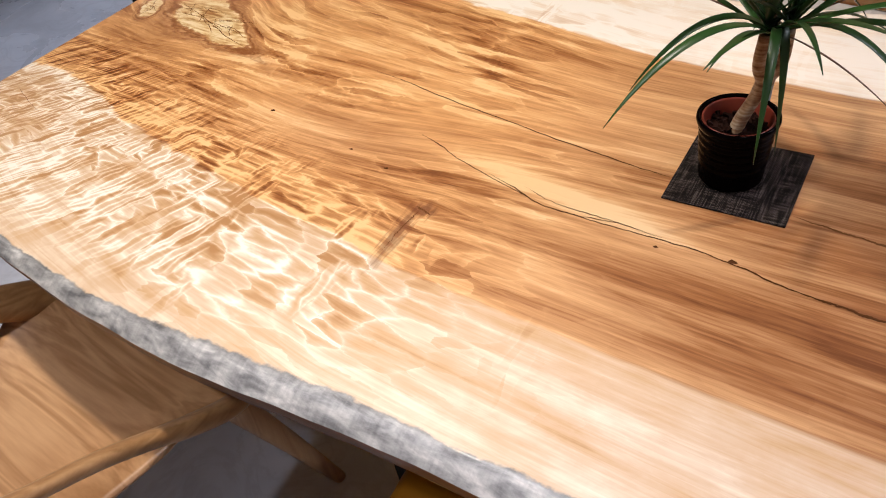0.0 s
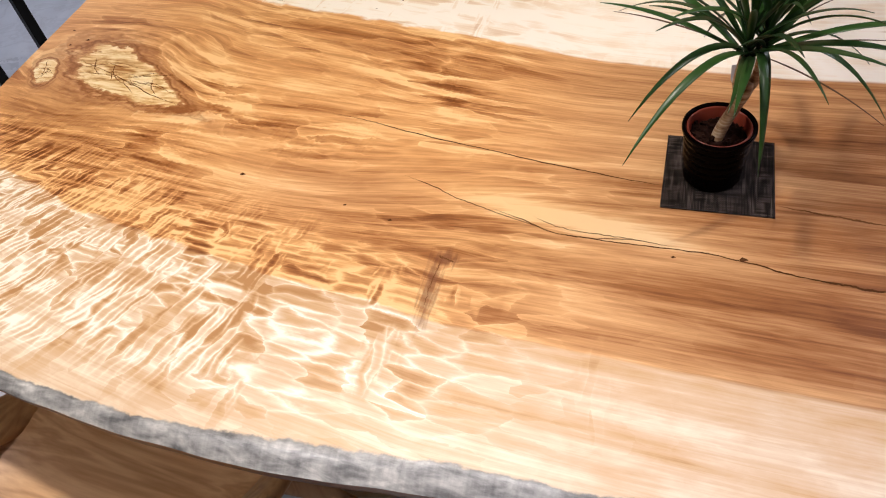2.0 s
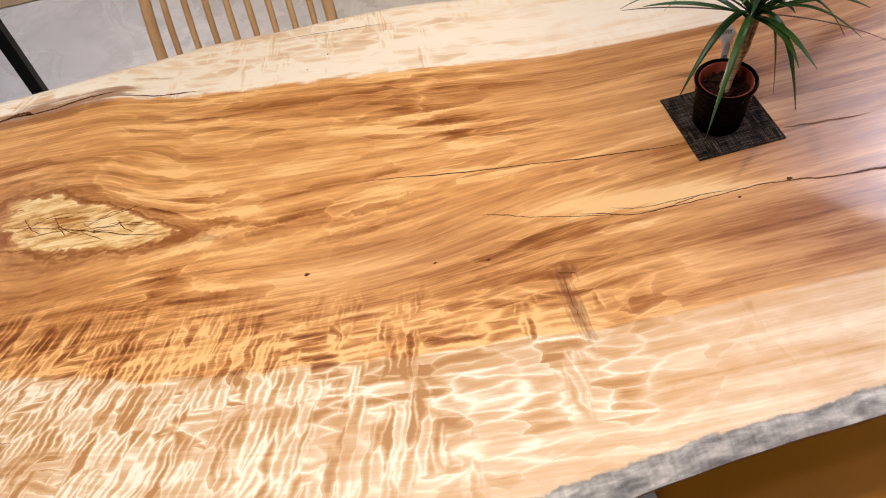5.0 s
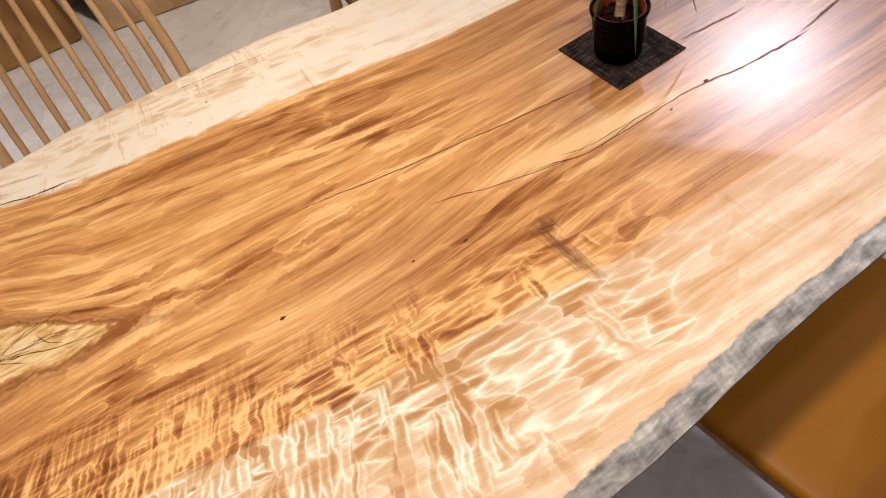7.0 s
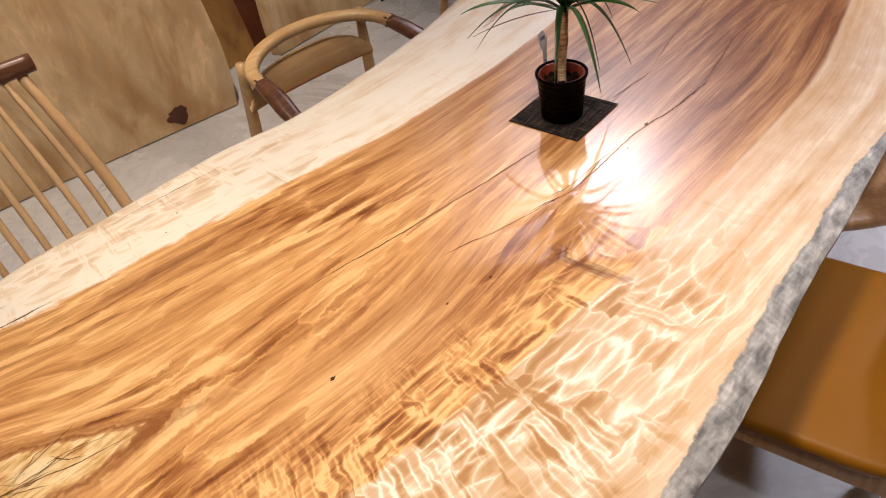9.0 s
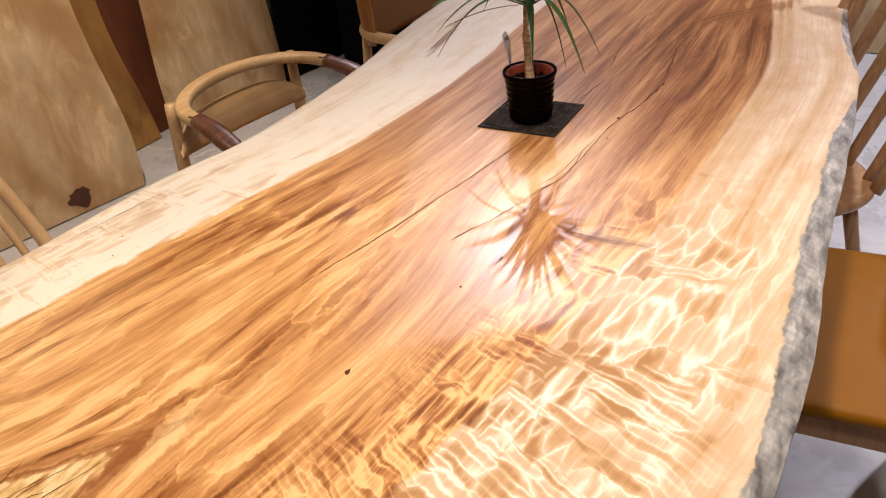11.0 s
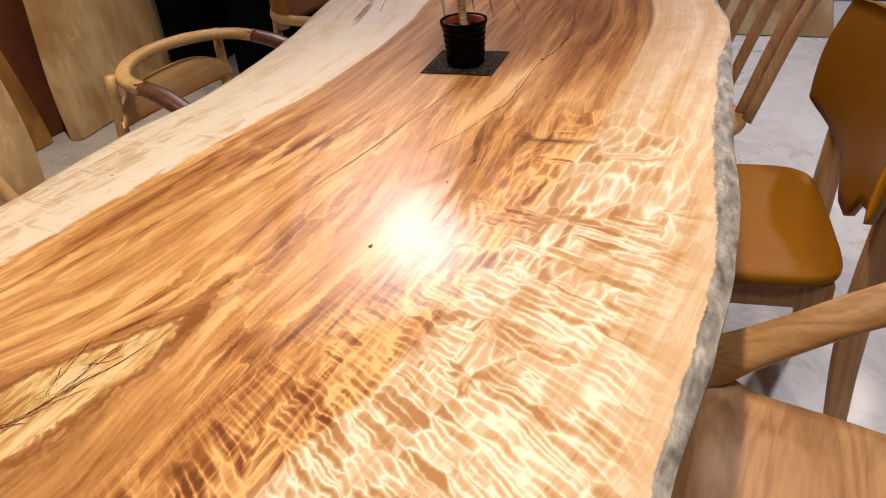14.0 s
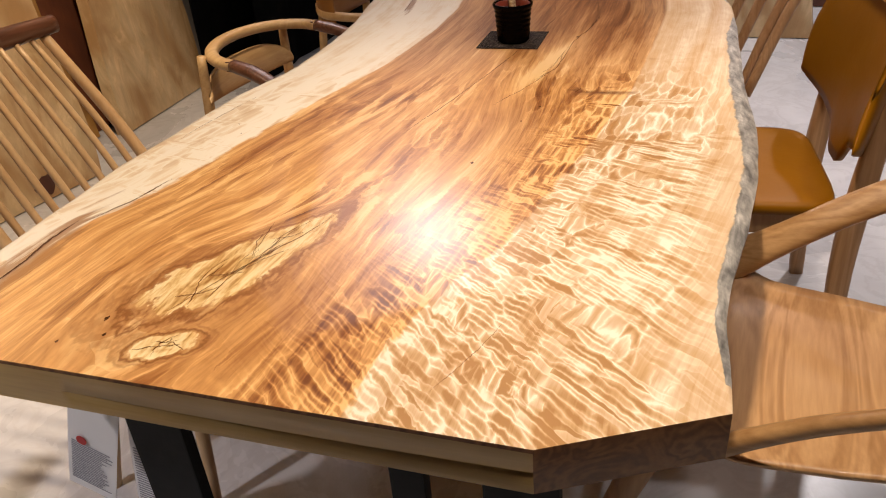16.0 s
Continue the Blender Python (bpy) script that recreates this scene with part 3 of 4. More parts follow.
    # sawn left end: a long face with a check running through it, and the cut-off corner
    left = [flat[i] for i in idx[:, 0]]
    k = int(np.argmin(np.abs(y_left + 0.124)))
    for name, pts, mat in (("cut_corner", left[:k + 1], SHADED_SIDE), ("sawn_end", left[k:], ENDGRAIN)):
        vs, fs = [], []
        for x, y, z in pts:
            dip = 0.0
            if name == "sawn_end":
                dip = 0.55 + 0.10 * math.sin(4 * (y + 0.1)) - 0.25 * max(0, y - 0.05)
            m = TOP - THICK * (dip or 0.5)
            open_ = 0.0030 * max(0.0, min(1.0, (0.43 - y) / 0.35)) if name == "sawn_end" else 0.0
            vs += [(x, y, z), (x - 0.0015, y, z - 0.004), (x - 0.0015, y, m + open_ + 0.0005), (x + (0.006 if open_ else -0.0015), y, m), (x - 0.0015, y, m - open_ - 0.0005), (x, y, TOP - THICK)]
        for i in range(len(pts) - 1):
            for j in range(5):
                a = i * 6 + j
                fs.append((a, a + 6, a + 7, a + 1))
        face = link_mesh(name, vs, fs, [mat, SHADED_SIDE], ob)
        # Top band gets the darker wood: shade of the rounded rim, painted in
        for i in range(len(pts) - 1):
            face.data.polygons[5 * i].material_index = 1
    under = [flat[i] for i in idx[0, ::20]] + [flat[i] for i in idx[-1, ::-20]]
    link_mesh("underside", [(x, y + (0.012 if i < len(under) / 2 else -0.015), TOP - THICK) for i, (x, y, z) in enumerate(under)], [tuple(range(len(under)))], ENDGRAIN, ob, False)
    return ob


def ribbon(name, points, width, mat, parent, seed=0, lift=0.0006, n=90, rough=0.35):
    """A filled crack: a thin uneven strip let into the top."""
    rnd = random.Random(seed)
    rows = spline(points, n)
    vs, fs = [], []
    a, drift = rnd.random() * 9, 0.0
    for i, (x, y) in enumerate(rows):
        d = rows[min(i + 1, n - 1)] - rows[max(i - 1, 0)]
        d = d / (np.linalg.norm(d) + 1e-9)
        nx, ny = -d[1], d[0]
        end = min(1, 5 * i / n, 5 * (n - 1 - i) / n)
        wd = width * end * (0.5 + rough * rnd.random() + 0.5 * abs(math.sin(i * 0.11 + a) * math.sin(i * 0.043 + 2 * a))) / 2
        drift = 0.86 * drift + rnd.uniform(-0.0007, 0.0007)
        off = drift * end
        z = TOP + lift
        vs += [(x + nx * (off + wd), y + ny * (off + wd), z), (x + nx * (off - wd), y + ny * (off - wd), z)]
    for i in range(n - 1):
        fs.append((2 * i, 2 * i + 1, 2 * i + 3, 2 * i + 2))
    return link_mesh(name, vs, fs, mat, parent, False)


table = thing("dining_table", "long live-edge dining table, figured lacquered slab on black steel legs", "table")
top = build_top(table)
LINES = (
    (((-0.29, 0.282), (-0.20, 0.266), (-0.08, 0.240), (0.08, 0.212), (0.23, 0.192), (0.28, 0.186)), 0.0022, CRACK),
    (((0.42, 0.171), (0.50, 0.160), (0.58, 0.155)), 0.0040, CRACK_SOFT),
    (((0.58, 0.160), (0.74, 0.188), (0.88, 0.200), (1.02, 0.213)), 0.0035, CRACK_SOFT),
    (((-0.11, 0.152), (-0.06, 0.135), (-0.02, 0.118), (0.05, 0.097), (0.14, 0.072)), 0.0018, CRACK),
    (((0.04, 0.105), (0.10, 0.085), (0.14, 0.072), (0.20, 0.072), (0.26, 0.078)), 0.0020, CRACK),
    (((0.10, 0.098), (0.15, 0.083), (0.22, 0.079), (0.31, 0.072)), 0.0014, CRACK),
    (((0.14, 0.072), (0.23, 0.068), (0.32, 0.069), (0.39, 0.062), (0.45, 0.050), (0.53, 0.045)), 0.0026, CRACK),
    (((0.46, 0.048), (0.53, 0.043), (0.60, 0.040)), 0.0042, CRACK),
    (((0.58, 0.045), (0.68, 0.058), (0.78, 0.072), (0.90, 0.069)), 0.0060, CRACK_SOFT),
    (((-0.36, 0.708), (-0.32, 0.710), (-0.26, 0.702), (-0.20, 0.694), (-0.10, 0.678)), 0.0016, CRACK),
    (((-0.96, 0.645), (-0.90, 0.665), (-0.83, 0.662), (-0.75, 0.672), (-0.68, 0.672)), 0.0065, CRACK),
    (((-0.90, 0.668), (-0.87, 0.672), (-0.85, 0.660)), 0.0085, CRACK),
    (((-0.69, 0.660), (-0.60, 0.628), (-0.52, 0.612)), 0.0036, CRACK),
    (((0.60, 0.612), (0.68, 0.625), (0.78, 0.645), (0.86, 0.652)), 0.0022, CRACK),
    (((-0.88, 0.375), (-0.82, 0.355), (-0.74, 0.325), (-0.66, 0.290), (-0.57, 0.262)), 0.0020, EYE_CHECK),
    (((-0.85, 0.335), (-0.79, 0.335), (-0.73, 0.322), (-0.68, 0.305)), 0.0018, EYE_CHECK),
    (((-0.84, 0.385), (-0.825, 0.355), (-0.80, 0.332)), 0.0020, EYE_CHECK),
    (((-0.86, 0.350), (-0.83, 0.360), (-0.78, 0.372), (-0.72, 0.360)), 0.0014, EYE_CHECK),
    (((-0.79, 0.385), (-0.775, 0.345), (-0.745, 0.318), (-0.72, 0.312)), 0.0014, EYE_CHECK),
    (((-0.72, 0.318), (-0.66, 0.312), (-0.60, 0.292)), 0.0012, EYE_CHECK),
    (((-0.95, 0.370), (-0.935, 0.340), (-0.925, 0.312)), 0.0016, EYE_CHECK),
    (((-0.955, 0.335), (-0.93, 0.338), (-0.905, 0.325)), 0.0013, EYE_CHECK),
    (((-0.93, 0.352), (-0.925, 0.325), (-0.935, 0.300)), 0.0012, EYE_CHECK),
    (((-0.012, 0.004), (0.0, 0.0), (0.016, -0.004)), 0.0040, CRACK_SOFT),
    (((-0.003, 0.0), (-0.006, -0.04), (-0.004, -0.09)), 0.0016, CRACK_SOFT),
    (((-0.94, 0.0), (-0.86, -0.03), (-0.80, -0.048)), 0.0010, CRACK_SOFT),
    (((0.96, 0.085), (1.02, 0.050), (1.09, -0.010), (1.16, -0.080)), 0.0055, CRACK_SOFT),
    (((0.92, 0.060), (1.0, 0.04), (1.08, -0.03)), 0.0035, CRACK_SOFT),
)
for i, (pts, width, mat) in enumerate(LINES):
    ribbon("crack", pts, 0.8 * width, mat, top, i)


# checks inside the two eyes
rnd = random.Random(5)


def eye_point(cx, cy, a, b, deg, r, ang):
    u, v = a * r * math.cos(ang), b * r * math.sin(ang)
    c, s = math.cos(radians(deg)), math.sin(radians(deg))
    return (cx + u * c - v * s, cy + u * s + v * c)


for (cx, cy, a, b, deg), count in (((-0.725, 0.330, 0.165, 0.050, -24), 13), ((-0.93, 0.335, 0.044, 0.024, -60), 5)):
    for k in range(count):
        ang, r = rnd.uniform(0, 6.28), rnd.uniform(0.05, 0.6)
        p = eye_point(cx, cy, a, b, deg, r, ang)
        h = radians(deg) + rnd.uniform(-0.7, 0.7)
        ln = a * rnd.uniform(0.15, 0.42)
        mid = (p[0] + 0.5 * ln * math.cos(h) + rnd.uniform(-1, 1) * 0.08 * ln, p[1] + 0.5 * ln * math.sin(h) + rnd.uniform(-1, 1) * 0.08 * ln)
        ribbon("crack", (p, mid, (p[0] + ln * math.cos(h), p[1] + ln * math.sin(h))), rnd.uniform(0.0008, 0.0018), EYE_CHECK, top, 100 + k, n=40)
for x, y, r in ((-0.101, 0.057, 0.0035), (-0.18, 0.076, 0.0028), (-0.375, 0.115, 0.0045), (0.387, 0.066, 0.0050), (-0.27, 0.632, 0.0022), (-0.315, 0.60, 0.0018),
                (-0.90, 0.44, 0.0050), (-0.93, 0.42, 0.0035), (-0.955, 0.47, 0.003), (0.30, 0.055, 0.003)):
    a = random.random() * 3
    pts = [(x + r * (1 + 0.35 * math.sin(2.3 * k + a)) * math.cos(k * math.pi / 5), y + 0.6 * r * (1 + 0.3 * math.cos(1.7 * k + a)) * math.sin(k * math.pi / 5), TOP + 0.0007) for k in range(10)]
    link_mesh("pin_knot", pts, [tuple(range(10))], CRACK, top, False)


def table_leg(x, y):
    return part("leg", box((0.022, 0.10, TOP - THICK - 0.028), (x, y, (TOP - THICK) / 2 + 0.004), 0.003), STEEL, table, "black steel flat leg")


for x in (-0.84, -0.06, 1.10):
    table_leg(x, 0.485)
    table_leg(x, -0.075)
    part("brace", box((0.022, 0.05, TOP - THICK - 0.028), (x, 0.08, (TOP - THICK) / 2 + 0.004), 0.003), STEEL, table)
    part("top_plate", box((0.10, 0.66, 0.008), (x, 0.1925, TOP - THICK - 0.005), 0.002), STEEL, table)
    part("foot_bar", box((0.05, 0.66, 0.02), (x, 0.1925, 0.011), 0.003), STEEL, table)


# ---- plant on its mat ----
placemat = tagged(part("placemat", box((0.150, 0.152, 0.0016), (0, 0, 0), 0.0004), WEAVE), "square woven dark grey-brown mat lying on the table", "placemat")
placemat.matrix_world = pose(0.3475, 0.2195, TOP + 0.0018, 0, 0, 1.0)

plant = thing("potted_plant", "potted dracaena with long narrow green leaves, ribbed black glazed pot", "plant", (0.337, 0.216, TOP + 0.0028))
rib = [(0.0, 0.0), (0.034, 0.0), (0.039, 0.004)]
for k in range(40):
    z = 0.006 + 0.074 * k / 39
    amp = 0.0009 * max(0.0, min(1.0, (z - 0.022) / 0.015))
    rib.append((0.0395 + 0.0055 * (z / 0.08) ** 1.3 + amp * math.sin(z * 520), z))
rib += [(0.0475, 0.083), (0.0490, 0.088), (0.0485, 0.092), (0.0465, 0.0935), (0.0440, 0.0915), (0.0432, 0.086), (0.042, 0.05), (0.0, 0.05)]
v, f = lathe(rib, 48)
pot = link_mesh("pot", v, f, GLAZE, plant, True, "black ribbed glazed ceramic pot")
v, f = lathe([(0.0425, 0.060), (0.0425, 0.089), (0.0415, 0.0905), (0.0400, 0.089), (0.0375, 0.060)], 40)
link_mesh("inner_pot", v, f, REDPOT, plant, True, "red-brown plastic nursery pot")
v, f = lathe([(0.0, 0.071), (0.02, 0.0705), (0.0395, 0.069)], 32)
soil = link_mesh("soil", v, f, SOIL, plant, True, "dark bark chips")
rnd = random.Random(4)
for k in range(70):
    r, a = 0.036 * math.sqrt(rnd.random()), rnd.random() * 6.28
    turn = Euler((rnd.random() * 3, rnd.random() * 3, rnd.random() * 3)).to_matrix().to_4x4()
    part("bark_chip", box((0.007 + 0.005 * rnd.random(), 0.005, 0.003), (r * math.cos(a), r * math.sin(a), 0.0725), 0.0, turn), SOIL, soil)
bar("stem", [(-0.002, -0.002, 0.06, 0.0088, 0.0088), (0.002, 0.001, 0.083, 0.0086, 0.0086), (0.014, 0.007, 0.116, 0.0080, 0.0080), (0.022, 0.011, 0.142, 0.0105, 0.0105), (0.024, 0.012, 0.156, 0.008, 0.008)],
    STEM, plant, 30, 14, 2.0, (0, 1, 0), "pale ringed woody stem")
bar("stem_branch", [(0.020, 0.010, 0.136, 0.008, 0.008), (0.013, 0.003, 0.160, 0.0075, 0.0075), (0.015, 0.002, 0.200, 0.007, 0.007)], STEM, plant, 16, 12, 2.0, (0, 1, 0))
bar("stem_branch", [(0.023, 0.012, 0.139, 0.0075, 0.0075), (0.034, 0.018, 0.160, 0.007, 0.007), (0.036, 0.018, 0.200, 0.0065, 0.0065)], STEM, plant, 16, 12, 2.0, (0, 1, 0))


def blade(rows, width, mat, seed):
    """A narrow folded leaf along the given points, tapered to its tip."""
    n, vs, fs = len(rows), [], []
    roll = random.Random(seed).uniform(-0.5, 0.5)
    for i, p in enumerate(rows):
        u = i / (n - 1)
        p, d = Vector(p), Vector(rows[min(i + 1, n - 1)] - rows[max(i - 1, 0)]).normalized()
        side = d.cross(Vector((0, 0, 1)))
        side = (side.normalized() if side.length > 0.05 else Vector((1, 0, 0)))
        side = Matrix.Rotation(roll * u, 3, d) @ side
        up_ = side.cross(d)
        w = width * (0.5 + 1.4 * u if u < 0.3 else (0.92 if u < 0.5 else 0.92 * (1 - ((u - 0.5) / 0.5) ** 1.5))) / 2 + 0.0003
        vs += [p + side * w + up_ * w * 0.35, p, p - side * w + up_ * w * 0.35]
    for i in range(n - 1):
        for k in range(2):
            a = 3 * i + k
            fs.append((a, a + 1, a + 4, a + 3))
    ob = link_mesh("leaf", vs, fs, mat, plant, True)
    ob.modifiers.new("thickness", "SOLIDIFY").thickness = 0.0006
    return ob


def leaf(base, heading, rise, length, droop, width, mat, seed):
    """A leaf that leaves its base at an angle and bends over."""
    n, rows = 16, []
    p, pitch, curl = np.array(base, float), rise, random.Random(seed + 1).uniform(-0.25, 0.25)
    for i in range(n):
        u = i / (n - 1)
        h = heading + curl * u * u
        rows.append(p.copy())
        p += np.array((math.cos(h) * math.cos(pitch), math.sin(h) * math.cos(pitch), math.sin(pitch))) * (length / (n - 1))
        pitch -= droop * (0.4 + 1.6 * u) / (n - 1)
    return blade(rows, width, mat, seed)


def leaf_to(base, tip, lift, width, mat, seed):
    """A leaf that arches from its base to a known tip."""
    a, c = np.array(base, float), np.array(tip, float)
    b = (a * 0.55 + c * 0.45) + np.array((0, 0, lift))
    return blade([(1 - u) ** 2 * a + 2 * u * (1 - u) * b + u * u * c for u in np.linspace(0, 1, 16)], width, mat, seed)


TIPS = (((-0.111, -0.148, 0.140), 0.10), ((-0.115, -0.062, 0.137), 0.10), ((0.193, 0.007, 0.115), 0.10), ((0.055, -0.047, 0.081), 0.12), ((0.047, -0.115, 0.111), 0.11), ((-0.034, 0.169, 0.112), 0.10),
        ((0.096, -0.130, 0.238), 0.06), ((0.001, -0.181, 0.253), 0.03), ((0.166, 0.057, 0.160), 0.08), ((-0.150, 0.090, 0.20), 0.08), ((0.10, 0.14, 0.16), 0.09))
rnd = random.Random(11)
for head, (cx, cy, cz), count in ((0, (0.015, 0.002, 0.206), 26), (1, (0.036, 0.018, 0.206), 22)):
    for k in range(count):
        level = k / count
        az = k * 2.4 + head * 1.1 + rnd.uniform(-0.2, 0.2)
        rise = radians(30 + 54 * level + rnd.uniform(-8, 8))
        leaf((cx, cy, cz - 0.010 + 0.04 * level), az, rise, rnd.uniform(0.16, 0.23) * (1 - 0.15 * level), rnd.uniform(0.35, 0.9), rnd.uniform(0.008, 0.0125), LEAF, k + 50 * head)
for i, (tip, lift) in enumerate(TIPS):
    leaf_to((0.024, 0.010, 0.195), tip, lift, 0.0115 if i < 8 else 0.007, LEAF, 200 + i)
for k in range(5):
    leaf((0.024, 0.010, 0.200), rnd.uniform(0, 6.28), rnd.uniform(0.2, 0.6), rnd.uniform(0.15, 0.20), rnd.uniform(0.3, 0.7), 0.0022, LEAF_DRY, 300 + k)
tag = link_mesh("plant_label", [(0.011, 0.046, 0.070), (0.023, 0.046, 0.070), (0.025, 0.049, 0.118), (0.032, 0.052, 0.135), (0.022, 0.055, 0.152), (0.004, 0.053, 0.150), (0.006, 0.051, 0.128), (0.013, 0.049, 0.116)],
                [(0, 1, 2, 3, 4, 5, 6, 7)], WHITE_PAPER, plant, False, "white plastic plant tag with a small printed mark")
tag.modifiers.new("thickness", "SOLIDIFY").thickness = 0.0006
for k in range(6):
    part("bar_mark", box((0.0012, 0.0010, 0.008), (0.010 + 0.0026 * k, 0.0515, 0.139)), INK, tag)
part("bar_mark", box((0.006, 0.0010, 0.004), (0.018, 0.0468, 0.095), 0.0), INK, tag)
# ---- chairs ----
def sculpted_chair(at, turn):
    """A carved ash chair: arms grow out of the front corners of a scooped seat and meet in the back rail."""
    c = thing("armchair", "carved pale ash armchair with scooped wooden seat pushed under the table", "chair", at, turn)
    n, m, vs, fs = 40, 10, [], []
    Y0, Y1 = -0.25, 0.315

    def half(y):
        return float(np.interp(y, (-0.25, -0.20, -0.10, 0.0, 0.06, 0.10, 0.125, 0.15, 0.18, 0.22, 0.26, 0.295, 0.315), (0.10, 0.15, 0.195, 0.214, 0.222, 0.228, 0.236, 0.244, 0.254, 0.262, 0.260, 0.245, 0.20)))

    def surface(x, y, h):
        e = abs(x) / max(h, 0.01)
        return 0.420 + 0.030 * e ** 2.4 + 0.012 * max(0, (-y - 0.1) / 0.15) + 0.030 * e ** 5 * math.exp(-((y - 0.18) / 0.05) ** 2) - 0.012 * max(0, (y - 0.22) / 0.095) ** 2
    for i in range(n):
        y = Y0 + (Y1 - Y0) * i / (n - 1)
        h = half(y)
        for k in range(2 * m + 1):
            x = h * (k - m) / m
            vs.append((x, y, surface(x, y, h)))
        for k in range(2 * m + 1):
            x = h * (k - m) / m
            vs.append((x * 0.94, y, surface(x, y, h) - 0.034 + 0.014 * (abs(k - m) / m) ** 3))
    w = 2 * m + 1
    for i in range(n - 1):
        a, b = i * 2 * w, (i + 1) * 2 * w
        for k in range(w - 1):
            fs += [(a + k, a + k + 1, b + k + 1, b + k), (a + w + k + 1, a + w + k, b + w + k, b + w + k + 1)]
        fs += [(a + w, a, b, b + w), (a + w - 1, a + 2 * w - 1, b + 2 * w - 1, b + w - 1)]
    for i in (0, n - 1):
        a = i * 2 * w
        fs += [(a + k, a + w + k, a + w + k + 1, a + k + 1) for k in range(w - 1)]
    link_mesh("seat", vs, fs, ASH, c, True, "pale ash seat with flowing grain")
    for s in (-1, 1):
        bar("arm", [(s * 0.222, 0.300, 0.424, 0.013, 0.020), (s * 0.240, 0.235, 0.438, 0.017, 0.034), (s * 0.244, 0.170, 0.472, 0.017, 0.038), (s * 0.248, 0.110, 0.514, 0.014, 0.031), (s * 0.254, 0.050, 0.556, 0.013, 0.028),
                    (s * 0.264, -0.01, 0.594, 0.012, 0.028), (s * 0.270, -0.09, 0.636, 0.012, 0.029), (s * 0.250, -0.20, 0.662, 0.012, 0.031), (s * 0.165, -0.30, 0.692, 0.012, 0.036), (0, -0.335, 0.702, 0.012, 0.042)],
            ASH_ARM, c, 50, 16, 2.6, (s * 0.75, 0, 0.66))
        bar("leg", [(s * 0.215, 0.24, 0.42, 0.024, 0.024), (s * 0.212, 0.31, 0.20, 0.018, 0.018), (s * 0.205, 0.37, 0.0, 0.013, 0.013)], OAK, c, 14, 12, 2.2, (0, 1, 0))
        bar("leg", [(s * 0.13, -0.20, 0.42, 0.022, 0.022), (s * 0.18, -0.26, 0.20, 0.018, 0.018), (s * 0.21, -0.30, 0.0, 0.013, 0.013)], OAK, c, 14, 12, 2.2, (0, 1, 0))
    bar("back_support", [(0, -0.22, 0.43, 0.045, 0.012), (0, -0.29, 0.56, 0.035, 0.012), (0, -0.330, 0.69, 0.05, 0.012)], ASH_ARM, c, 16, 10, 3, (0, 1, 0))
    return c


def cushion(name, hx, hy, z0, z1, mat, parent, at=(0, 0), label="", bulge=0.008, exp=6.0):
    """A padded seat with rounded corners and a soft top."""
    rings, sides, vs, fs = ((0.90, 0.0), (0.985, 0.12), (1.0, 0.35), (1.0, 0.6), (0.985, 0.85), (0.94, 0.97), (0.85, 1.0), (0.6, 1.0), (0.3, 1.0)), 48, [], []
    for r, q in rings:
        for k in range(sides):
            a = 2 * math.pi * k / sides
            c, s = math.cos(a), math.sin(a)
            x, y = math.copysign(abs(c) ** (2 / exp), c), math.copysign(abs(s) ** (2 / exp), s)
            lift = bulge * (1 - r) if q == 1.0 else 0
            vs.append((at[0] + x * hx * r, at[1] + y * hy * r, z0 + (z1 - z0) * q + lift))
    for i in range(len(rings) - 1):
        for k in range(sides):
            j = (k + 1) % sides
            fs.append((i * sides + k, i * sides + j, (i + 1) * sides + j, (i + 1) * sides + k))
    fs.append(tuple((len(rings) - 1) * sides + k for k in range(sides)))
    fs.append(tuple(range(sides - 1, -1, -1)))
    return link_mesh(name, vs, fs, mat, parent, True, label)


def shell(name, half, sag, lo, hi, thick, mat, parent, y0, label="", lean=0.12):
    """A curved back panel: lo(s) and hi(s) are its lower and upper edge, s from -1 to 1."""
    n, m, vs, fs = 40, 12, [], []
    for side in (0, 1):
        for i in range(n):
            s = -1 + 2 * i / (n - 1)
            for k in range(m):
                q = k / (m - 1)
                z = lo(s) + (hi(s) - lo(s)) * q
                pad = math.sin(math.pi * min(max(q, 0.03), 0.97)) ** 0.35 * (1 - s ** 12) ** 0.5 if abs(s) < 1 else 0.0
                y = y0 + sag * s * s - lean * (z - 0.5) + (thick / 2 * pad) * (1 if side else -1)
                vs.append((half * math.sin(s * 1.25) / math.sin(1.25), y, z))
    for side in (0, 1):
        o = side * n * m
        for i in range(n - 1):
            for k in range(m - 1):
                q = (o + i * m + k, o + (i + 1) * m + k, o + (i + 1) * m + k + 1, o + i * m + k + 1)
                fs.append(q if side == 0 else q[::-1])
    o = n * m
    for i in range(n - 1):
        for k in (0, m - 1):
            fs.append((i * m + k, o + i * m + k, o + (i + 1) * m + k, (i + 1) * m + k))
    for i in (0, n - 1):
        for k in range(m - 1):
            fs.append((i * m + k, i * m + k + 1, o + i * m + k + 1, o + i * m + k))
    return link_mesh(name, vs, fs, mat, parent, True, label)


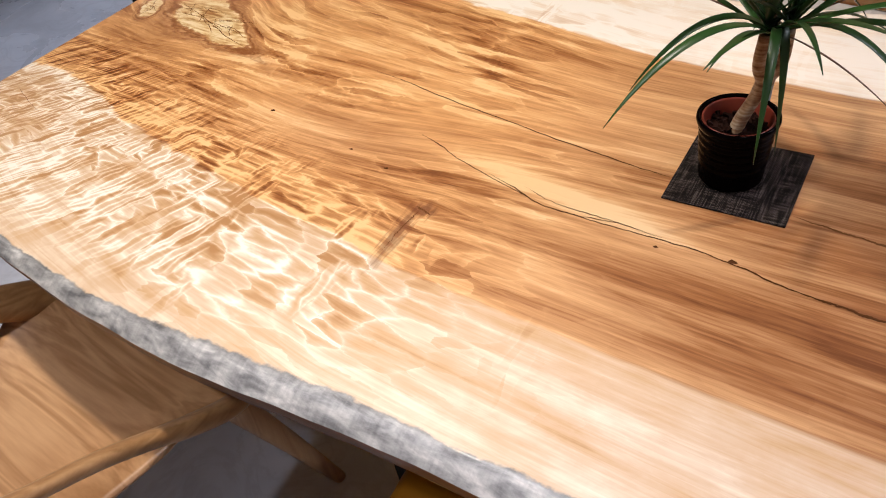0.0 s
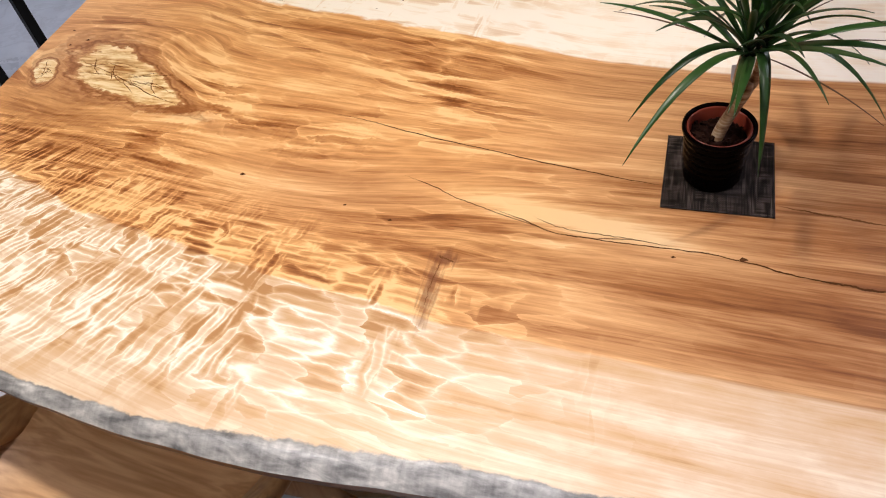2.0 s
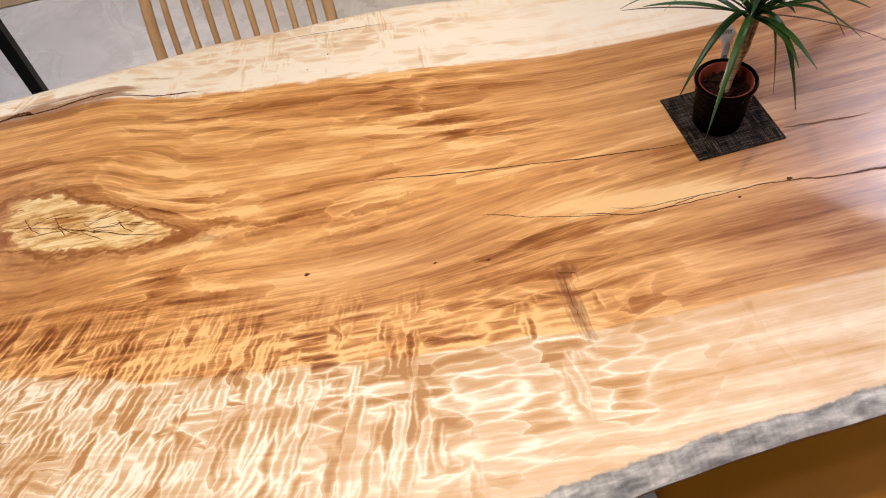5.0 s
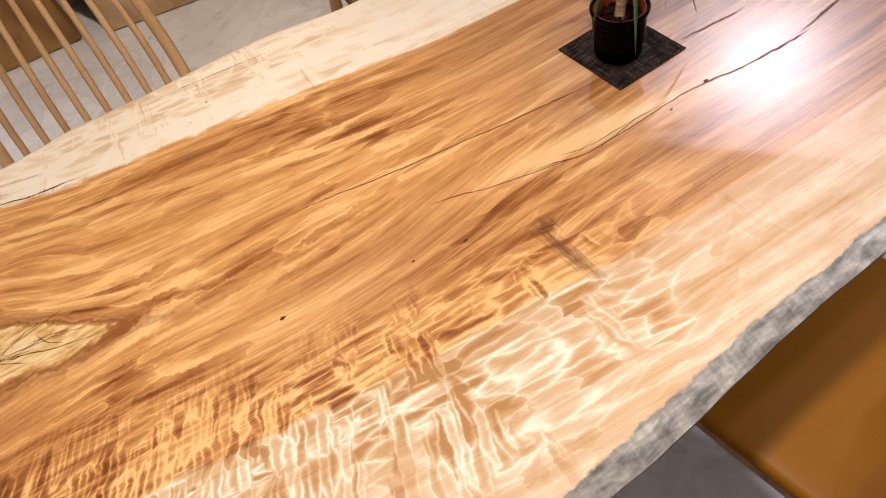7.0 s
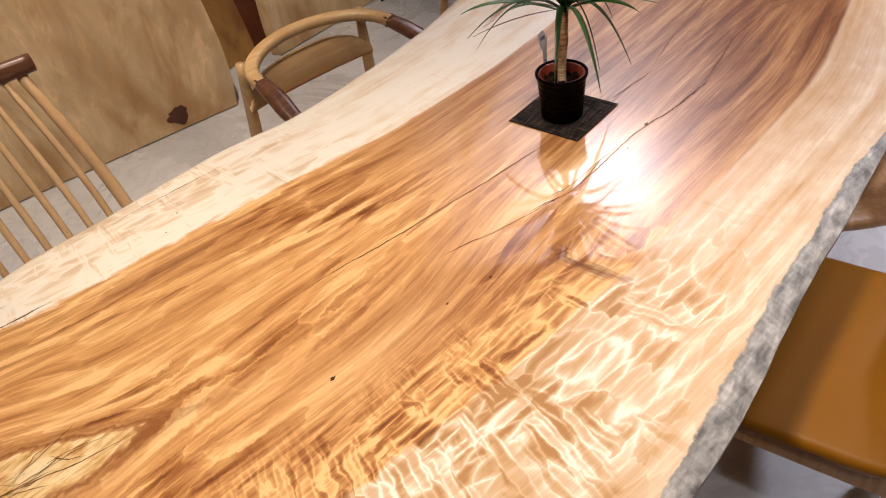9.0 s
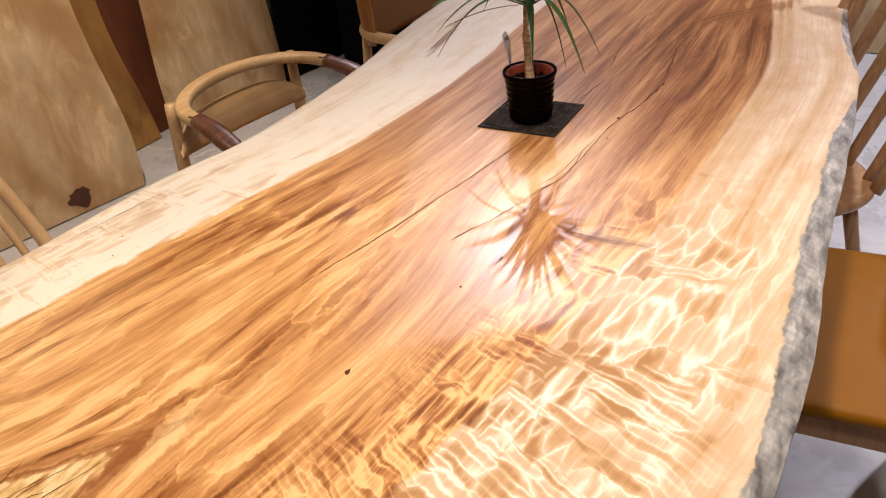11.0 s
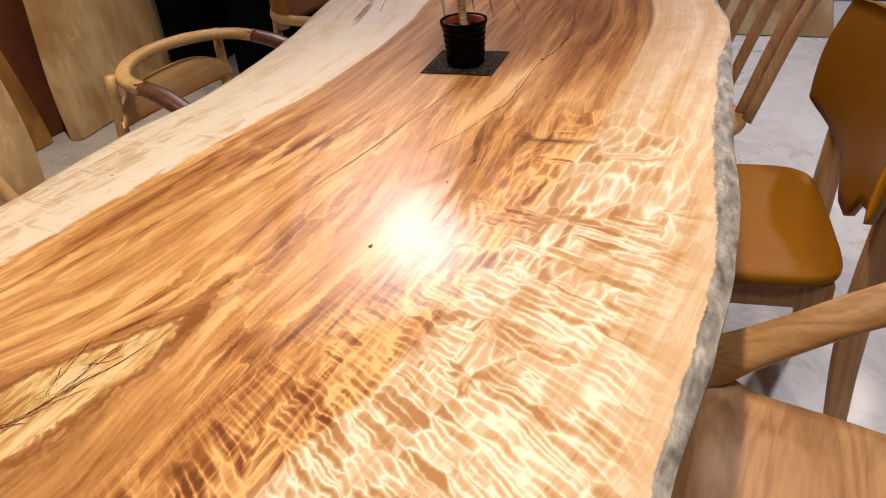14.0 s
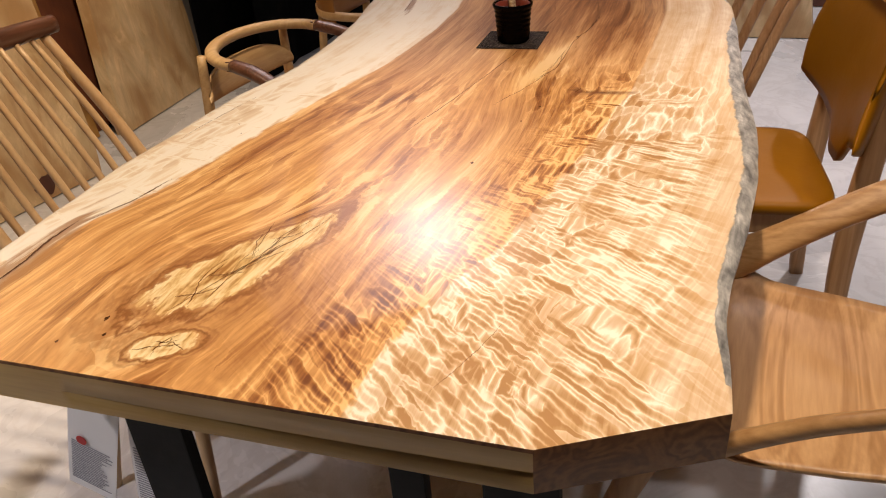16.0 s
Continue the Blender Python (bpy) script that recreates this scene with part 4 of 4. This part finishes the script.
def leather_chair(at, turn):
    c = thing("dining_chair", "oak dining chair with tan leather seat and curved leather back", "chair", at, turn)
    cushion("seat", 0.225, 0.215, 0.402, 0.436, LEATHER, c, (0, 0.0), "worn tan leather seat pad")
    for y in (-0.185, 0.185):
        part("seat_rail", box((0.40, 0.022, 0.05), (0, y, 0.377), 0.003), OAK, c)
    for x in (-0.195, 0.195):
        part("side_rail", box((0.022, 0.36, 0.05), (x, 0, 0.377), 0.003), OAK, c)
    for s in (-1, 1):
        bar("front_leg", [(s * 0.195, 0.185, 0.418, 0.019, 0.019), (s * 0.195, 0.188, 0.0, 0.014, 0.014)], OAK, c, 8, 12, 4, (0, 1, 0))
        bar("rear_leg", [(s * 0.205, -0.255, 0.0, 0.015, 0.018), (s * 0.205, -0.240, 0.25, 0.018, 0.024), (s * 0.205, -0.245, 0.44, 0.018, 0.025), (s * 0.205, -0.268, 0.74, 0.015, 0.018)], OAK, c, 20, 12, 4, (0, 1, 0))

    def lo(s):
        return float(np.interp(abs(s), (0, 0.10, 0.15, 0.22, 0.45, 0.8, 1.0), (0.448, 0.450, 0.468, 0.508, 0.532, 0.556, 0.575)))

    def hi(s):
        return 0.80 - 0.02 * abs(s) ** 2 - 0.10 * max(0, abs(s) - 0.8) / 0.2
    shell("backrest", 0.275, 0.060, lo, hi, 0.030, LEATHER, c, -0.242, "tan leather back panel")
    return c


def spindle_chair(at, turn, rail=0.20, high=0.90, rods=8, dark_rail=True, lean=0.22, label="spindle-back maple chair with dark walnut top rail", splay=1.0, stout=1.0):
    c = thing("spindle_chair", label, "chair", at, turn)
    wood = MAPLE if dark_rail else OAK
    cushion("seat", 0.235, 0.215, 0.415, 0.442, wood, c, (0, 0.0), "saddled wooden seat", 0.0, 3.0)
    base_y, top_y = -0.175, -0.175 - lean
    for k in range(rods):
        x = (k - (rods - 1) / 2) / ((rods - 1) / 2) * rail * 0.80
        bar("spindle", [(x * 0.98, base_y, 0.43, 0.0062 * stout, 0.0062 * stout), (x, (base_y + top_y) / 2 + 0.006, (0.43 + high) / 2, 0.0075 * stout, 0.0075 * stout), (x * splay, top_y, high, 0.0058 * stout, 0.0058 * stout)], wood, c, 12, 10, 2, (0, 1, 0))
    for s in (-1, 1):
        bar("post", [(s * rail, base_y + 0.01, 0.43, 0.011 + 0.0015 * stout, 0.011 + 0.0015 * stout), (s * rail, (base_y + top_y) / 2 + 0.006, (0.43 + high) / 2, 0.011 + 0.002 * stout, 0.011 + 0.002 * stout), (s * rail * splay, top_y, high, 0.0105, 0.0105)], wood, c, 12, 12, 2, (0, 1, 0))
        bar("front_leg", [(s * 0.17, 0.05, 0.42, 0.016, 0.016), (s * 0.19, 0.03, 0.0, 0.011, 0.011)], wood, c, 8, 12, 2, (0, 1, 0))
        bar("rear_leg", [(s * 0.16, -0.13, 0.42, 0.016, 0.016), (s * 0.20, -0.22, 0.0, 0.011, 0.011)], wood, c, 8, 12, 2, (0, 1, 0))
    w = rail * splay + 0.02
    bar("top_rail", [(-w - 0.01, top_y + 0.012, high + 0.008, 0.016, 0.018), (-w * 0.5, top_y - 0.004, high + 0.008, 0.016, 0.021), (0, top_y - 0.010, high + 0.008, 0.016, 0.022), (w * 0.5, top_y - 0.004, high + 0.008, 0.016, 0.021), (w + 0.01, top_y + 0.012, high + 0.008, 0.016, 0.018)],
        WALNUT if dark_rail else OAK, c, 30, 14, 2.4, (0, 0, 1), "dark walnut rounded top rail" if dark_rail else "")
    return c


def hoop_chair(at, turn):
    c = thing("hoop_armchair", "oak armchair with bent hoop arm and dark walnut arm tips", "chair", at, turn)
    cushion("seat", 0.23, 0.21, 0.405, 0.435, DARK_LEATHER, c, (0, 0.02), "brown seat", 0.0, 3.5)
    arc = []
    for k in range(-6, 7):
        a = k / 6 * 1.62
        arc.append((0.200 * math.sin(a), -0.02 - 0.150 * math.cos(a), 0.676 + 0.014 * math.cos(a), 0.018, 0.014))
    bar("hoop_arm", arc, HOOP, c, 60, 14, 2.6, (0, 0, 1), "bent pale oak hoop")
    for s in (-1, 1):
        bar("arm_tip", [(s * 0.1995, -0.012, 0.676, 0.0185, 0.0148), (s * 0.206, 0.05, 0.664, 0.023, 0.015), (s * 0.214, 0.11, 0.645, 0.022, 0.012), (s * 0.208, 0.15, 0.628, 0.014, 0.009)], WALNUT, c, 18, 14, 2.6, (0, 0, 1), "dark walnut arm tip")
        for k in range(4):
            part("finger_joint", box((0.005, 0.012, 0.026), (s * (0.188 + 0.0075 * k), -0.018, 0.676), 0.001), WALNUT, c)
        bar("rear_leg", [(s * 0.185, -0.125, 0.69, 0.012, 0.012), (s * 0.195, -0.14, 0.45, 0.016, 0.016), (s * 0.21, -0.19, 0.0, 0.012, 0.012)], HOOP, c, 14, 12, 2, (0, 1, 0))
        bar("front_leg", [(s * 0.205, 0.12, 0.64, 0.012, 0.012), (s * 0.225, 0.14, 0.42, 0.016, 0.016), (s * 0.225, 0.17, 0.0, 0.012, 0.012)], HOOP, c, 14, 12, 2, (0, 1, 0))

    def lo(s):
        return 0.555 + 0.01 * s * s

    def hi(s):
        return 0.645 - 0.065 * abs(s) ** 2.6
    shell("backrest", 0.20, 0.035, lo, hi, 0.024, HOOP, c, -0.145, "pale oak back board", 0.05)
    return c


sculpted_chair((-0.484, -0.474, 0), -4)
leather_chair((0.300, -0.312, 0), 6)
spindle_chair((0.80, -0.11, 0), 42, 0.19, 0.93, 5, False, 0.26, "brown oak spindle-back chair beside the table", 1.25, 2.0)
spindle_chair((-0.445, 0.66, 0), 180, 0.195, 0.882, 8, True, 0.22, splay=0.86)
hoop_chair((0.355, 0.885, 0), 174)


def padded_armchair(at, turn):
    c = thing("padded_armchair", "brown leather armchair with low curved wooden arms", "chair", at, turn)
    cushion("seat", 0.23, 0.22, 0.40, 0.45, DARK_LEATHER, c, (0, 0), "brown leather seat")
    shell("backrest", 0.27, 0.13, lambda s: 0.53 + 0.05 * s * s, lambda s: 0.80 - 0.06 * abs(s) ** 3, 0.045, DARK_LEATHER, c, -0.21, "brown leather curved back", 0.05)
    for s in (-1, 1):
        bar("arm", [(s * 0.25, 0.16, 0.600, 0.020, 0.014), (s * 0.275, 0.0, 0.600, 0.022, 0.014), (s * 0.24, -0.14, 0.602, 0.018, 0.014), (s * 0.12, -0.22, 0.605, 0.016, 0.013)], HOOP, c, 24, 12, 2.6)
        bar("front_leg", [(s * 0.245, 0.15, 0.59, 0.015, 0.015), (s * 0.235, 0.18, 0.0, 0.012, 0.012)], HOOP, c, 10, 12, 2, (0, 1, 0))
        bar("rear_leg", [(s * 0.20, -0.17, 0.60, 0.015, 0.015), (s * 0.21, -0.24, 0.0, 0.012, 0.012)], HOOP, c, 10, 12, 2, (0, 1, 0))
    return c


padded_armchair((1.21, 0.92, 0), 180)


# ---- raw slabs that stand along the wall ----
def raw_slab(x0, x1, height, y, mat, label, seed, thick=0.05, lean=4.0, turn=0.0):
    """A sawn board on end, with waney sides."""
    n, vs, fs = 40, [], []
    w = x1 - x0
    for i in range(n):
        z = height * i / (n - 1)
        a = 0.03 * math.sin(2.1 * z + seed) + 0.015 * math.sin(6 * z + 2 * seed)
        b = 0.03 * math.sin(2.6 * z + 1.7 * seed) + 0.015 * math.sin(7 * z + seed)
        vs += [(-w / 2 + a, -thick / 2, z), (w / 2 + b, -thick / 2, z), (w / 2 + b + 0.012, thick / 2, z), (-w / 2 + a - 0.012, thick / 2, z)]
    for i in range(n - 1):
        for k in range(4):
            j = (k + 1) % 4
            fs.append((4 * i + k, 4 * i + j, 4 * i + 4 + j, 4 * i + 4 + k))
    fs += [(3, 2, 1, 0), tuple(4 * (n - 1) + k for k in range(4))]
    ob = link_mesh("wood_slab", vs, fs, mat, None, False)
    ob.matrix_world = pose((x0 + x1) / 2, y, 0.002 + thick / 2 * math.sin(radians(lean)), -lean, 0, turn)
    return tagged(ob, label, "wood slab", "slabs along the wall")


pale = raw_slab(-0.30, 0.735, 2.1, 2.20, SLAB_PALE, "wide pale raw maple slab standing against the wall", 0.4, turn=-11)
raw_slab(-1.00, -0.36, 2.0, 2.36, SLAB_OCHRE, "ochre raw slab standing behind a pale one", 2.2, turn=-4)
raw_slab(0.72, 1.06, 2.2, 2.40, SLAB_OCHRE, "narrow ochre waney board standing on end", 1.3)
raw_slab(1.04, 1.34, 2.2, 2.45, SLAB_RED, "narrow red-brown board standing on end", 3.1)
raw_slab(1.18, 1.84, 2.0, 2.30, SLAB_PALE, "pale raw slab standing against the dark curtain", 5.0, turn=3)
raw_slab(-1.9, -1.1, 2.0, 2.34, SLAB_PALE, "pale raw slab standing against the wall", 7.0)

# a dark bark pocket low on the wide pale slab
rnd = random.Random(21)
pocket = [(0.30 + (0.030 + 0.022 * rnd.random()) * math.cos(k * math.pi / 9), -0.0275, 0.060 + (0.026 + 0.026 * rnd.random()) * math.sin(k * math.pi / 9)) for k in range(18)]
link_mesh("bark_pocket", pocket, [tuple(range(18))], SLAB_RED, pale, False, "dark red-brown bark pocket")


def curtain(x0, x1, y):
    """A black cloth hanging in shallow folds."""
    n, vs, fs = 120, [], []
    for i in range(n):
        x = x0 + (x1 - x0) * i / (n - 1)
        d = 0.010 * math.sin(x * 14) + 0.004 * math.sin(x * 33)
        vs += [(x, y + d, 0.004), (x, y + d, 2.7), (x, y + d + 0.006, 2.7), (x, y + d + 0.006, 0.004)]
    for i in range(n - 1):
        for k in range(4):
            j = (k + 1) % 4
            fs.append((4 * i + k, 4 * i + 4 + k, 4 * i + 4 + j, 4 * i + j))
    return tagged(link_mesh("curtain", vs, fs, BLACK_CLOTH), "black cloth curtain hanging along the wall", "curtain")


curtain(1.80, 3.45, 2.24)
curtain(1.96, 3.40, 1.97)


def end_slab(x, y0, y1, height, mat, label, seed):
    ob = raw_slab(y0, y1, height, 0, mat, label, seed)
    ob.matrix_world = pose(x, (y0 + y1) / 2, 0.004, -3.0, 0, -90)
    return ob


end_slab(2.92, -0.74, 0.10, 1.9, SLAB_PALE, "pale raw slab standing on the floor beyond the table", 9.0)
end_slab(3.60, -1.25, -0.80, 1.9, SLAB_RED, "red-brown raw slab standing further back", 4.0)
end_slab(3.45, 0.2, 1.2, 2.0, SLAB_OCHRE, "ochre raw slab standing at the end of the aisle", 6.0)


def trestle(x, y, turn, gap):
    c = thing("steel_trestle", "black steel trestle leg frame standing on the floor", "table leg", (x, y, 0), turn, "spare trestles")
    for s in (-1, 1):
        part("post", box((0.03, 0.055, 0.66), (s * gap / 2, 0, 0.35), 0.003), STEEL, c)
    part("top_bar", box((gap + 0.10, 0.055, 0.02), (0, 0, 0.69), 0.003), STEEL, c)
    part("foot_bar", box((gap + 0.10, 0.055, 0.02), (0, 0, 0.0105), 0.003), STEEL, c)
    return c


trestle(-1.16, 1.18, 10, 0.20)
trestle(-1.72, 0.90, 60, 0.16)


def leaflet(at, w, h, turn, tilt, label, red, start):
    c = thing("leaflet", label, "leaflet", at, 0)
    c.matrix_world = pose(*at, tilt, 0, turn)
    n, vs, fs = 12, [], []
    for i in range(n):
        z = -h * i / (n - 1)
        b = 0.012 * math.sin(2.2 * i / (n - 1))
        vs += [(-b, -w / 2, z), (-b - 0.002, w / 2, z), (-b + 0.0006, w / 2, z), (-b + 0.0006, -w / 2, z)]
    for i in range(n - 1):
        fs += [(4 * i, 4 * i + 1, 4 * i + 5, 4 * i + 4), (4 * i + 2, 4 * i + 3, 4 * i + 7, 4 * i + 6)]
    link_mesh("sheet", vs, fs, WHITE_PAPER, c)
    rnd = random.Random(int(w * 1000))
    for k in range(22):
        z = start - 0.012 - (h + start - 0.03) * k / 22
        b = 0.012 * math.sin(2.2 * -z / h)
        ln = w * rnd.uniform(0.6, 0.85)
        part("print_line", box((0.0004, ln, 0.0024), (-b - 0.0025, (w * 0.84 - ln) / 2, z)), INK, c)
    if red:
        v, f = lathe([(0.0, 0.0), (0.010, 0.0), (0.010, 0.0008), (0.0, 0.0008)], 24)
        o = link_mesh("round_mark", v, f, RED_INK, c, False, "round red stamp mark")
        o.matrix_local = pose(-0.016, w * 0.20, start, 0, -90, 0)
    return c


leaflet((-0.80, 0.556, 0.648), 0.095, 0.47, 0, 21, "printed white leaflet with a red mark hanging by the table leg", True, -0.33)
leaflet((-0.795, 0.500, 0.648), 0.065, 0.47, 0, 12, "folded white printed leaflet hanging beside another", False, -0.30)
